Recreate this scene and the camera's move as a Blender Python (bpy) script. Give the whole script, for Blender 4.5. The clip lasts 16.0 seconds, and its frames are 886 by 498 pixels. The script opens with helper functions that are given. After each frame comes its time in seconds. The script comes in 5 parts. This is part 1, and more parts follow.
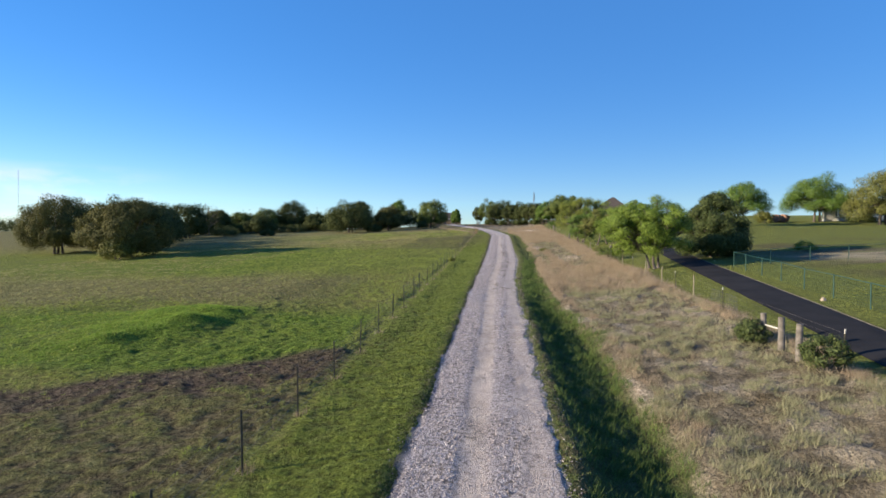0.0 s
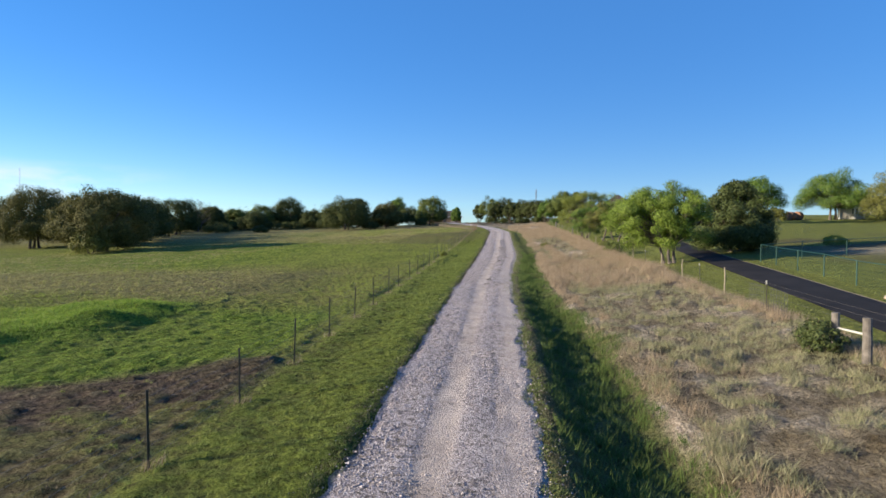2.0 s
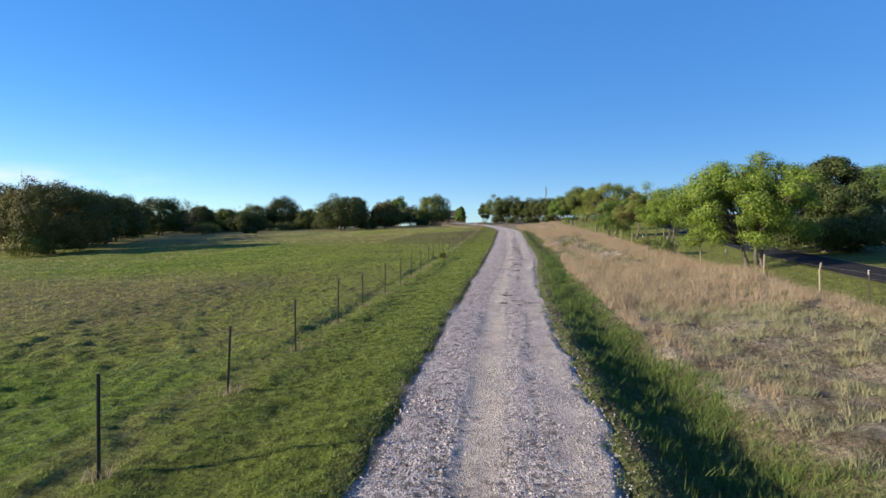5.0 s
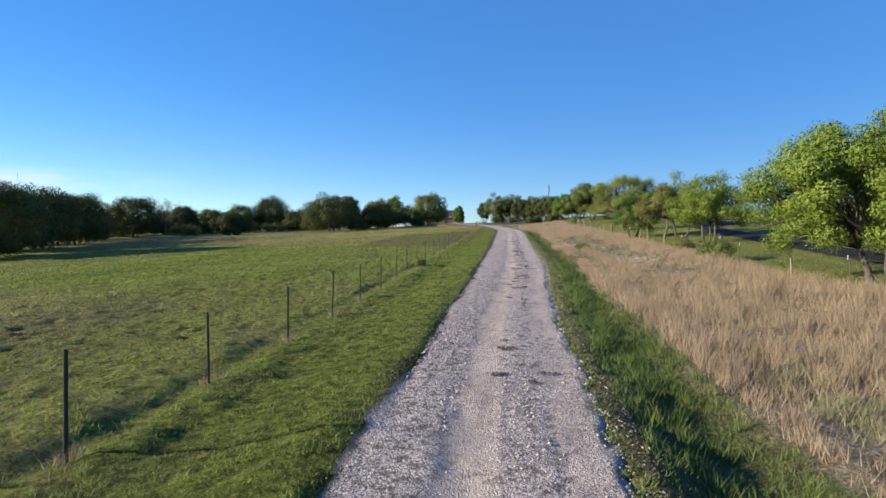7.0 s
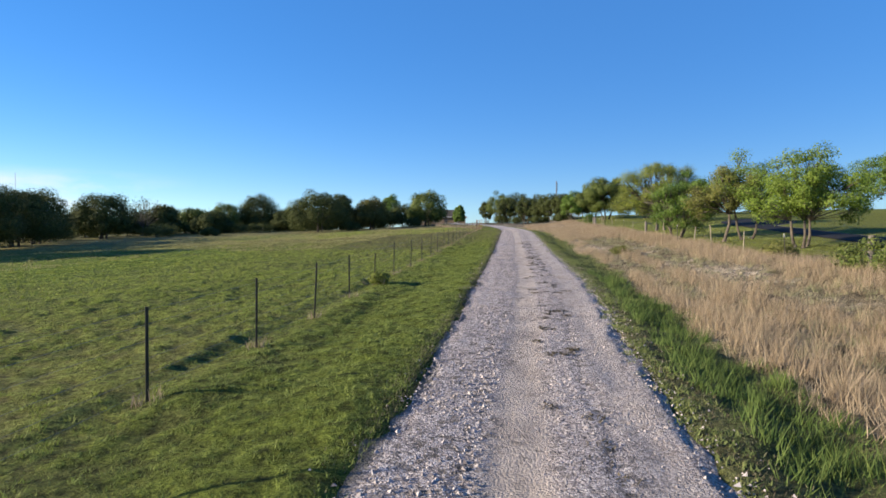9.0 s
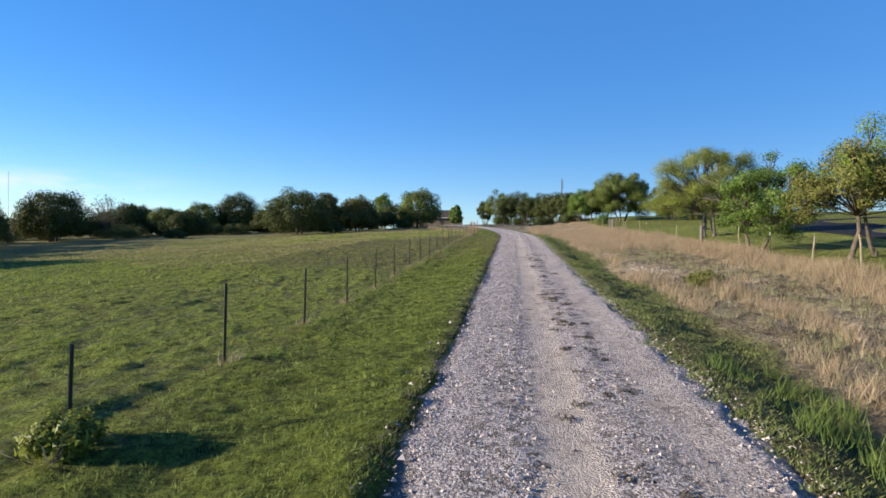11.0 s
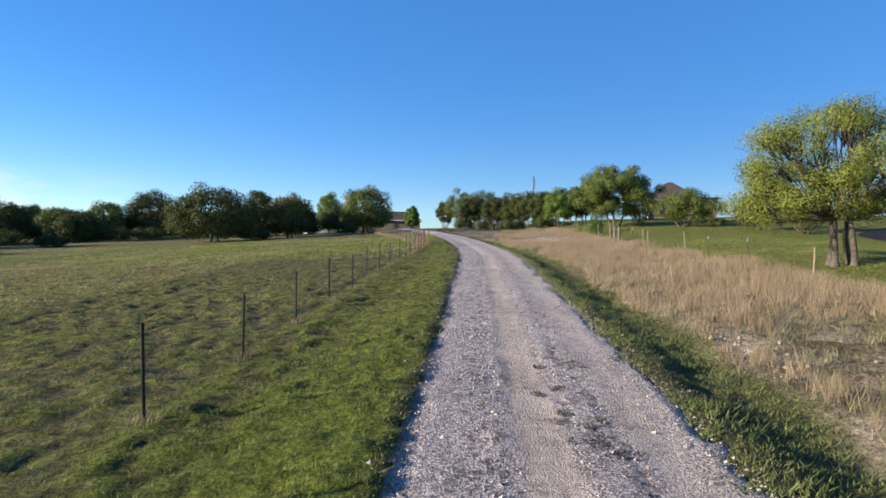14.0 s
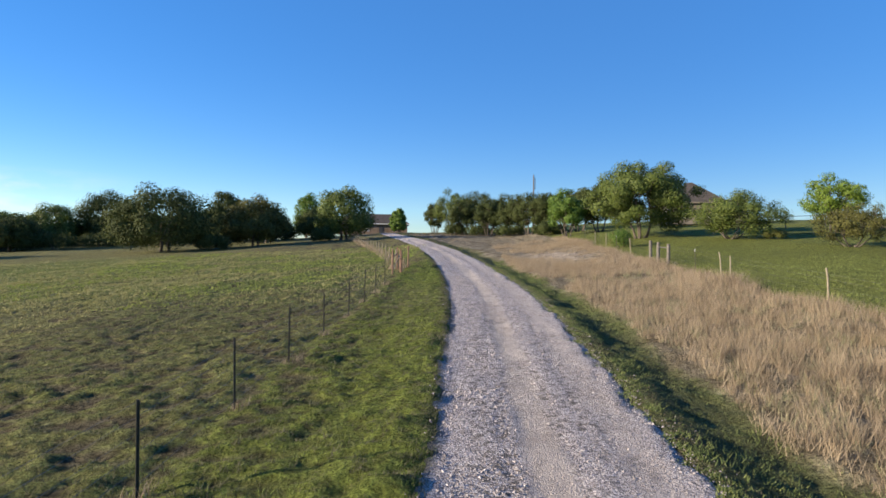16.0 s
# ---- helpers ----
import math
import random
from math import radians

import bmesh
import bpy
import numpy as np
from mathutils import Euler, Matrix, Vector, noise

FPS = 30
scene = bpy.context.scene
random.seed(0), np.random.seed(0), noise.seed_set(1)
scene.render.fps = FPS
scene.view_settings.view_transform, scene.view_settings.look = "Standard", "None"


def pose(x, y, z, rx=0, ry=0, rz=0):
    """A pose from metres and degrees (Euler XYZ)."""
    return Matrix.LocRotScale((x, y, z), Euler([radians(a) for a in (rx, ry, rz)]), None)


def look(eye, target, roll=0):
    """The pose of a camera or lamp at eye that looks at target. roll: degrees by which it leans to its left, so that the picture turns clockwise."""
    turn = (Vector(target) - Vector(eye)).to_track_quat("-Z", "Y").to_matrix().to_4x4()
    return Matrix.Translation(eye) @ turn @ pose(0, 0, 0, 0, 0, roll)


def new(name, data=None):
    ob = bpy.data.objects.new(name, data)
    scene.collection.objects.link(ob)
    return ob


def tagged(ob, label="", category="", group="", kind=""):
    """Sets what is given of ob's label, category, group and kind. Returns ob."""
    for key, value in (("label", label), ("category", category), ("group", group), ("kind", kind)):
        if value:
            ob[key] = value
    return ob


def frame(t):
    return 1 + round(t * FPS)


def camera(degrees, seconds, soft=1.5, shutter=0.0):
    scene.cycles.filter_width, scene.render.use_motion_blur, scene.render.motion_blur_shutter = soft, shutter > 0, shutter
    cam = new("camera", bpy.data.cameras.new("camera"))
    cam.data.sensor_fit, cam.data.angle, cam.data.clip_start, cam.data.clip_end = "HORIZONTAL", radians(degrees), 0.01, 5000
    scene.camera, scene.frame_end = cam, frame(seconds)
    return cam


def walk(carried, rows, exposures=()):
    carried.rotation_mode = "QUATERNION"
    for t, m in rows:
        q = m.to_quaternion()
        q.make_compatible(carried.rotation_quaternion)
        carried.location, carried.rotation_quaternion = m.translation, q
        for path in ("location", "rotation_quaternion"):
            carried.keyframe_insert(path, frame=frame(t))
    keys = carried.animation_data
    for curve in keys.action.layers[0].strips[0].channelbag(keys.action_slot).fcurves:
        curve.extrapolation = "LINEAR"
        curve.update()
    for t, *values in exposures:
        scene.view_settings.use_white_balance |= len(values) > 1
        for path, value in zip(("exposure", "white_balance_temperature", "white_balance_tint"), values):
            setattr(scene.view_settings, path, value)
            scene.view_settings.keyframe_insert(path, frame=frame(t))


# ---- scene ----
cam = camera(76.17, 16.0, 1.6)
PATH = [
    (0, (0.000, 0.000, 5.000), (-1.985, 19.900, 4.751), 0.59),
    (0.5, (0.225, 1.186, 4.786), (-1.772, 21.085, 4.539), 0.67),
    (1, (0.424, 2.433, 4.602), (-1.578, 22.332, 4.362), 0.76),
    (1.5, (0.538, 3.822, 4.430), (-1.519, 23.715, 4.196), 0.83),
    (2, (0.559, 5.335, 4.258), (-1.516, 25.226, 4.028), 0.89),
    (2.5, (0.500, 6.932, 4.127), (-1.595, 26.821, 3.904), 0.92),
    (3, (0.347, 8.656, 4.031), (-1.789, 28.540, 3.818), 0.94),
    (3.5, (0.132, 10.526, 3.968), (-2.028, 30.408, 3.769), 0.95),
    (4, (-0.113, 12.534, 3.934), (-2.332, 32.410, 3.755), 0.95),
    (6.5, (-0.176, 24.545, 4.136), (-2.438, 44.417, 4.004), 0.55),
    (7, (-0.123, 27.161, 4.139), (-2.405, 47.030, 4.025), 0.53),
    (7.5, (-0.156, 29.960, 4.116), (-2.454, 49.828, 4.016), 0.52),
    (8, (-0.293, 32.885, 4.121), (-2.610, 52.750, 4.034), 0.52),
    (8.5, (-0.477, 35.907, 4.177), (-2.834, 55.768, 4.102), 0.52),
    (11, (-0.592, 52.439, 5.070), (-2.978, 72.296, 5.027), 0.72),
    (11.5, (-0.837, 55.866, 5.387), (-3.185, 75.727, 5.350), 0.71),
    (12, (-1.067, 59.303, 5.736), (-3.382, 79.169, 5.711), 0.70),
    (12.5, (-1.205, 62.727, 6.032), (-2.885, 82.656, 6.023), 0.68),
    (13, (-1.130, 66.161, 6.239), (-2.438, 86.118, 6.243), 0.68),
    (13.5, (-0.953, 69.556, 6.417), (-2.169, 89.519, 6.426), 0.67),
    (14, (-0.792, 72.904, 6.615), (-1.879, 92.874, 6.621), 0.67),
    (14.5, (-0.745, 76.170, 6.899), (-1.709, 96.147, 6.901), 0.66),
    (15, (-0.809, 79.388, 7.288), (-1.672, 99.369, 7.288), 0.64),
    (15.5, (-0.942, 82.580, 7.746), (-1.763, 102.563, 7.746), 0.61),
    (16, (-1.107, 85.776, 8.234), (-1.883, 105.761, 8.231), 0.58),
]
walk(cam, [(t, look(e, g, r)) for t, e, g, r in PATH])

# ---- world, sun ----
SUN_AZ, SUN_EL = radians(198.0), radians(15.0)      # the sun stands on the -x side, a little behind the start
sun_way = Vector((math.cos(SUN_AZ) * math.cos(SUN_EL), math.sin(SUN_AZ) * math.cos(SUN_EL), math.sin(SUN_EL)))
world = bpy.data.worlds.new("sky")
scene.world = world
world.use_nodes = True
wn, wl = world.node_tree.nodes, world.node_tree.links
wn.clear()
sky = wn.new("ShaderNodeTexSky")
sky.sky_type, sky.sun_disc = "NISHITA", False
sky.sun_elevation, sky.sun_rotation = SUN_EL, -math.atan2(sun_way.x, sun_way.y)
sky.altitude, sky.air_density, sky.dust_density, sky.ozone_density = 250.0, 1.0, 0.0, 2.6
sky_back = wn.new("ShaderNodeBackground")
sky_back.inputs["Strength"].default_value = 0.085
sky_out = wn.new("ShaderNodeOutputWorld")
deep = wn.new("ShaderNodeHueSaturation")
deep.inputs["Saturation"].default_value = 1.42
deep.inputs["Hue"].default_value = 0.514
wl.new(sky.outputs["Color"], deep.inputs["Color"])
# even blue haze through the whole sky
haze = wn.new("ShaderNodeMix")
haze.data_type = "RGBA"
haze.inputs[0].default_value = 0.42
haze.inputs[7].default_value = (0.78, 1.98, 4.6, 1)
wl.new(deep.outputs["Color"], haze.inputs[6])
# thin fair-weather cloud low over the pasture side
way = wn.new("ShaderNodeTexCoord").outputs["Generated"]
flat = wn.new("ShaderNodeMapping")
flat.inputs["Scale"].default_value = (3.2, 3.2, 9.0)
wl.new(way, flat.inputs["Vector"])
puff = wn.new("ShaderNodeTexNoise")
puff.inputs["Scale"].default_value, puff.inputs["Detail"].default_value = 2.4, 6.0
wl.new(flat.outputs["Vector"], puff.inputs["Vector"])
cover = wn.new("ShaderNodeValToRGB")
cover.color_ramp.elements[0].position, cover.color_ramp.elements[1].position = 0.47, 0.74
wl.new(puff.outputs["Fac"], cover.inputs["Fac"])
axes = wn.new("ShaderNodeSeparateXYZ")
wl.new(way, axes.inputs["Vector"])
low = wn.new("ShaderNodeMapRange")
low.inputs["From Min"].default_value, low.inputs["From Max"].default_value = 0.112, 0.086
wl.new(axes.outputs["Z"], low.inputs["Value"])
west = wn.new("ShaderNodeMapRange")
west.inputs["From Min"].default_value, west.inputs["From Max"].default_value = -0.50, -0.62
wl.new(axes.outputs["X"], west.inputs["Value"])
amount = wn.new("ShaderNodeMath")
amount.operation = "MULTIPLY"
wl.new(low.outputs["Result"], amount.inputs[0])
wl.new(west.outputs["Result"], amount.inputs[1])
thin = wn.new("ShaderNodeMath")
thin.operation = "MULTIPLY"
wl.new(amount.outputs[0], thin.inputs[0])
wl.new(cover.outputs["Color"], thin.inputs[1])
veil = wn.new("ShaderNodeMix")
veil.data_type = "RGBA"
veil.inputs[7].default_value = (4.8, 5.0, 5.6, 1)
wl.new(thin.outputs[0], veil.inputs[0])
wl.new(haze.outputs[2], veil.inputs[6])
wl.new(veil.outputs[2], sky_back.inputs["Color"])
wl.new(sky_back.outputs["Background"], sky_out.inputs["Surface"])
sun_lamp = bpy.data.lights.new("sun", "SUN")
sun_lamp.energy, sun_lamp.angle, sun_lamp.color = 5.0, radians(1.2), (1.0, 0.85, 0.64)
sun = new("sun", sun_lamp)
sun.matrix_world = look(sun_way * 300, (0, 0, 0))
scene.view_settings.exposure = 1.24

# ---- the lie of the land ----
rng = np.random.default_rng(7)
ROW_Y = np.arange(-900.0, 3200.0, 1.0)
_kz = np.interp(ROW_Y, [-900, -80, 0, 13.8, 26.5, 50, 64.4, 77, 89, 101, 143, 180, 215, 260, 400, 3200],
                [-30, -4.6, -0.25, 0.55, 1.27, 2.5, 3.35, 4.15, 5.0, 5.75, 8.1, 10.0, 11.9, 13.2, 14.2, 14.2])
_win = np.exp(-np.linspace(-2, 2, 17) ** 2)
ROW_Z = np.convolve(np.pad(_kz, 8, mode="edge"), _win / _win.sum(), mode="valid")
_cx = np.interp(ROW_Y, [-900, 10, 22, 40, 48, 58, 73, 96, 103, 110, 115, 130, 141, 165, 185, 214, 3200],
                [-0.27, -0.27, -0.23, -0.32, -0.08, 0.25, 0.20, 0.23, 0.20, 0.0, -0.4, -2.0, -3.7, -8.2, -12.6, -19, -19])
ROAD_X = np.convolve(np.pad(_cx, 8, mode="edge"), _win / _win.sum(), mode="valid")


def step(a, b, v):
    u = np.clip((v - a) / (b - a), 0, 1)
    return u * u * (3 - 2 * u)


def road_x(y):
    return np.interp(y, ROW_Y, ROAD_X)


def road_half(y):
    return np.interp(y, [9, 22, 38, 48, 58, 72, 95], [1.62, 1.58, 1.46, 1.58, 1.83, 1.74, 1.72])


def value_noise(x, y, size, seed=0):
    """Smooth lattice noise in 0..1."""
    x, y = np.asarray(x, float) / size + 1000, np.asarray(y, float) / size + 1000
    i, j = np.floor(x).astype(np.int64), np.floor(y).astype(np.int64)
    u, v = x - i, y - j
    u, v = u * u * (3 - 2 * u), v * v * (3 - 2 * v)

    def cell(a, b):
        n = (a * 374761393 + b * 668265263 + seed * 974634777) & 0x7FFFFFFF
        n = ((n ^ (n >> 13)) * 1274126177) & 0x7FFFFFFF
        return ((n ^ (n >> 16)) & 0xFFFF) / 65535.0

    return (cell(i, j) * (1 - u) + cell(i + 1, j) * u) * (1 - v) + (cell(i, j + 1) * (1 - u) + cell(i + 1, j + 1) * u) * v


def drive_x(y):
    return np.interp(y, [-60, 20, 32, 50, 68, 90, 105, 116, 122, 126], [7, 13.1, 14.6, 16.7, 18.8, 21.5, 24, 28, 36, 50])


def mound(x, y):
    """The lush green rise in the pasture, 0..1: a short ridge that runs along the road."""
    u = (x + 14.7) * 0.25 + (y - 24.4) * 0.97
    v = (x + 14.7) * 0.97 - (y - 24.4) * 0.25
    ridge = np.exp(-(u / 4.9) ** 4) * np.where(v > 0, np.exp(-(v / 1.6) ** 2), np.exp(-(v / 3.2) ** 2))
    return ridge + 0.35 * np.exp(-((x + 19.5) / 3.4) ** 2 - ((y - 27.0) / 1.6) ** 2)


def lush_field(x, y):
    """Where the pasture is at its greenest, 0..1."""
    low = np.where(x > -11, 17.0 + (x + 11) * 0.62, 17.0 - (x + 11) * 0.05)
    return step(-0.8, 0.8, y - low) * step(31, 26.5, y) * step(-5.4, -6.4, x)


def dull_field(x, y):
    """A tired olive-brown stretch of pasture beyond the mound, 0..1."""
    sway = 5 * (value_noise(x, y, 4.0, 161) - 0.5)
    return step(30, 35, y + sway) * step(52, 44, y + sway) * step(-8, -13, x + 0.4 * sway)


def chalk_at(x, y):
    """Where pale stony soil lies open."""
    return 1.3 * np.exp(-(((x - 5.0) / 0.85) ** 2 + ((y - 77.0) / 3.0) ** 2)) + 0.9 * np.exp(-(((x - 4.8) / 0.6) ** 2 + ((y - 84.6) / 1.8) ** 2)) + 0.8 * np.exp(-(((x - 7.4) / 1.2) ** 2 + ((y - 60.5) / 2.2) ** 2)) \
        + 0.9 * np.exp(-(((x - 6.6) / 2.4) ** 2 + ((y - 133) / 5) ** 2)) + 0.7 * np.exp(-(((x - 34) / 9) ** 2 + ((y - 52) / 4) ** 2)) \
        + 0.8 * np.exp(-((x - road_x(y) - ditch_edge(y) - 0.1) / 0.16) ** 2) * step(9, 14, y) * step(34, 27, y) * step(0.35, 0.6, value_noise(x, y, 1.4, 151))


def tussock(x, y):
    """How high the turf stands in its tussocks, 0..1."""
    wide, small = value_noise(x + 0.25 * y, y, 0.38, 93), value_noise(x - 0.2 * y, y * 1.1, 0.23, 95)
    return np.clip((0.40 * wide + 0.60 * small - 0.27) / 0.52, 0, 1)


def furrows(x, y):
    """Two low banks beside the pasture fence, falling towards the road."""
    sway = 0.30 * (value_noise(y, y * 0, 3.1, 103) - 0.5) + 0.16 * (value_noise(x, y, 0.6, 104) - 0.5)
    a = step(0.22, -0.22, x + 5.55 + sway) * step(-8.2, -6.0, x) * (0.35 + 0.9 * step(0.3, 0.75, value_noise(y, y * 0, 2.4, 105)))
    b = step(0.14, -0.14, x + 4.15 - sway) * step(-5.35, -4.6, x) * step(0.35, 0.8, value_noise(y, y * 0, 2.9, 106))
    return (0.085 * a + 0.05 * b) * step(16, 26, y) * step(66, 56, y)


def ditch_edge(y):
    """Where the tall dry grass begins, from the middle of the road."""
    return 3.25 + 1.0 * step(38, 24, y) + 0.35 * step(56, 66, y)


def ground_z(x, y):
    x, y = np.asarray(x, float), np.asarray(y, float)
    z = np.interp(y, ROW_Y, ROW_Z)
    off = np.abs(x - road_x(y))
    z = z + 0.25 * (1 - step(1.6, 4.2, off))
    # the ditch: a short steep bank below the road, a flat bed, then a gentler far side
    deep = 0.16 + 0.30 * step(46, 26, y) + 0.06 * step(70, 80, y) + 0.10 * (value_noise(x, y, 1.7, 19) - 0.5)
    run = x - road_x(y) - road_half(y) + 0.35 * (value_noise(x, y, 1.1, 17) - 0.5)
    z = z - deep * step(0.05, 0.95, run) * step(ditch_edge(y) - 1.15, ditch_edge(y) - 2.1, run) * step(165, 140, y)
    d = np.maximum(0, -5 - x)
    z = z - 5.6 * (1 - np.exp(-d / 95)) * (0.4 + 0.6 * step(15, 80, y)) * (1 - 0.45 * step(130, 190, y) * step(-42, -20, x))
    z = z + 0.5 * step(5, 12, x) + 2.8 * (1 - np.exp(-np.maximum(0, x - 11) / 40))
    z = z + 0.9 * step(110, 160, y) * step(2, 20, x)
    z = z + 0.50 * mound(x, y) * (0.5 + 0.9 * value_noise(x, y, 1.3, 27))
    side, hw = x - road_x(y), road_half(y)
    z = z - (0.06 + 0.04 * value_noise(x * 0.2, y, 0.9, 96)) * step(-hw - 0.22, -hw + 0.14, side + 0.18 * (value_noise(x, y, 0.7, 97) - 0.5)) * step(hw + 0.7, hw - 0.3, side)
    lump = tussock(x, y)
    field = step(-5.0, -5.8, x) * (0.55 + 0.45 * value_noise(x, y, 5.0, 91)) * (1 - 0.6 * np.clip(mound(x, y), 0, 1))
    swale = step(0.40, 0.75, value_noise(0.75 * x + 0.5 * y, 0.9 * y - 0.4 * x, 1.5, 99)) * step(-34, -26, x) * step(-6.2, -7.4, x)
    lawn_lump = step(-5.2, -4.6, x) * step(-1.5, -2.2, side)
    z = z + 0.03 * field * swale * (0.4 + 0.6 * step(46, 54, y) * step(84, 70, y)) + (0.118 + 0.022 * step(60, 76, y)) * field * lump + furrows(x, y)
    z = z + lawn_lump * ((0.06 + 0.045 * step(62, 80, y)) * lump + 0.05 * step(0.42, 0.72, value_noise(0.8 * x + 0.5 * y, y - 0.5 * x, 1.3, 98)))
    z = z + 0.20 * step(4.0, 5.0, x) * step(10.8, 10.0, x) * lump + 0.10 * step(0.1, 0.8, run) * step(4.5, 4.0, x) * lump
    rough = (step(2.5, 5, off) * 0.10 + step(6, 20, np.abs(x + 5)) * 0.10) * (1 - 0.95 * step(3.4, 1.6, np.abs(x - drive_x(y))))
    return z + rough * (value_noise(x, y, 4.0, 3) - 0.5) + rough * 0.8 * (value_noise(x, y, 1.6, 5) - 0.5)


def gz(x, y):
    return float(ground_z(x, y))


# ---- material helpers ----
def material(name):
    m = bpy.data.materials.new(name)
    m.use_nodes = True
    return m, m.node_tree.nodes, m.node_tree.links, m.node_tree.nodes["Principled BSDF"]


def ramp(nodes, links, value, stops):
    r = nodes.new("ShaderNodeValToRGB")
    while len(r.color_ramp.elements) < len(stops):
        r.color_ramp.elements.new(0.5)
    for e, (p, c) in zip(r.color_ramp.elements, stops):
        e.position, e.color = p, (*c, 1)
    links.new(value, r.inputs["Fac"])
    return r.outputs["Color"]


def noise_tex(nodes, links, vector, scale, detail=4.0, rough=0.6):
    n = nodes.new("ShaderNodeTexNoise")
    n.inputs["Scale"].default_value, n.inputs["Detail"].default_value, n.inputs["Roughness"].default_value = scale, detail, rough
    links.new(vector, n.inputs["Vector"])
    return n.outputs["Fac"]


def mix(nodes, links, fac, a, b, blend="MIX"):
    m = nodes.new("ShaderNodeMix")
    m.data_type, m.blend_type = "RGBA", blend
    for slot, v in ((0, fac), (6, a), (7, b)):
        if isinstance(v, (int, float)):
            m.inputs[slot].default_value = v
        elif isinstance(v, tuple):
            m.inputs[slot].default_value = (*v, 1)
        else:
            links.new(v, m.inputs[slot])
    return m.outputs[2]


def bump(nodes, links, bsdf, height, strength, distance):
    b = nodes.new("ShaderNodeBump")
    b.inputs["Strength"].default_value, b.inputs["Distance"].default_value = strength, distance
    links.new(height, b.inputs["Height"])
    links.new(b.outputs["Normal"], bsdf.inputs["Normal"])


def position(nodes):
    return nodes.new("ShaderNodeNewGeometry").outputs["Position"]


def attribute(nodes, name):
    a = nodes.new("ShaderNodeAttribute")
    a.attribute_name = name
    return a.outputs["Fac"]


def plain(name, stops, scale, rough=0.85, bump_d=0.01, bump_s=0.6, metal=0.0, fine=None):
    """A weathered surface: two scales of noise over a few tones."""
    m, n, l, b = material(name)
    p = position(n)
    a = noise_tex(n, l, p, scale)
    c = noise_tex(n, l, p, fine or scale * 9, 3.0)
    col = ramp(n, l, a, stops)
    col = mix(n, l, 0.35, col, ramp(n, l, c, [(0.3, (0.35, 0.35, 0.35)), (0.7, (1, 1, 1))]), "MULTIPLY")
    l.new(col, b.inputs["Base Color"])
    b.inputs["Roughness"].default_value, b.inputs["Metallic"].default_value = rough, metal
    bump(n, l, b, c, bump_s, bump_d)
    return m


def foliage(name, stops, shine=0.45, through_light=0.3, sunward=0.0, patchy=0.45, spread_=0.6):
    """Leaves or blades: tone by island, some light passes through. A thick stand can shade as one surface, its normals
    bent up and towards the sun.
    """
    m, n, l, b = material(name)
    geo = n.new("ShaderNodeNewGeometry")
    big = noise_tex(n, l, geo.outputs["Position"], 0.9, 2.0)
    tone = n.new("ShaderNodeMath")
    tone.operation = "MULTIPLY_ADD"
    l.new(geo.outputs["Random Per Island"], tone.inputs[0])
    tone.inputs[1].default_value = spread_
    half = n.new("ShaderNodeMath")
    half.operation = "MULTIPLY"
    l.new(big, half.inputs[0])
    half.inputs[1].default_value = patchy
    l.new(half.outputs[0], tone.inputs[2])
    col = ramp(n, l, tone.outputs[0], stops)
    l.new(col, b.inputs["Base Color"])
    b.inputs["Roughness"].default_value = shine
    b.inputs["Specular IOR Level"].default_value = 0.25
    t = n.new("ShaderNodeBsdfTranslucent")
    l.new(col, t.inputs["Color"])
    if sunward:
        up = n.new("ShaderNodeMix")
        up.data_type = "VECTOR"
        up.inputs[0].default_value = sunward
        # this up vector leans sunward, so blades shade brighter than level turf
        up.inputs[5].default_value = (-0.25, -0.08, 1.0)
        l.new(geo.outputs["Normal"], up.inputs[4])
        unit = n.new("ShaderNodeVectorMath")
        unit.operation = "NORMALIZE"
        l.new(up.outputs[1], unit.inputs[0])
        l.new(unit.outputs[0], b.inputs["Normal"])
    s = n.new("ShaderNodeMixShader")
    s.inputs[0].default_value = through_light
    l.new(b.outputs[0], s.inputs[1])
    l.new(t.outputs[0], s.inputs[2])
    l.new(s.outputs[0], n["Material Output"].inputs["Surface"])
    return m


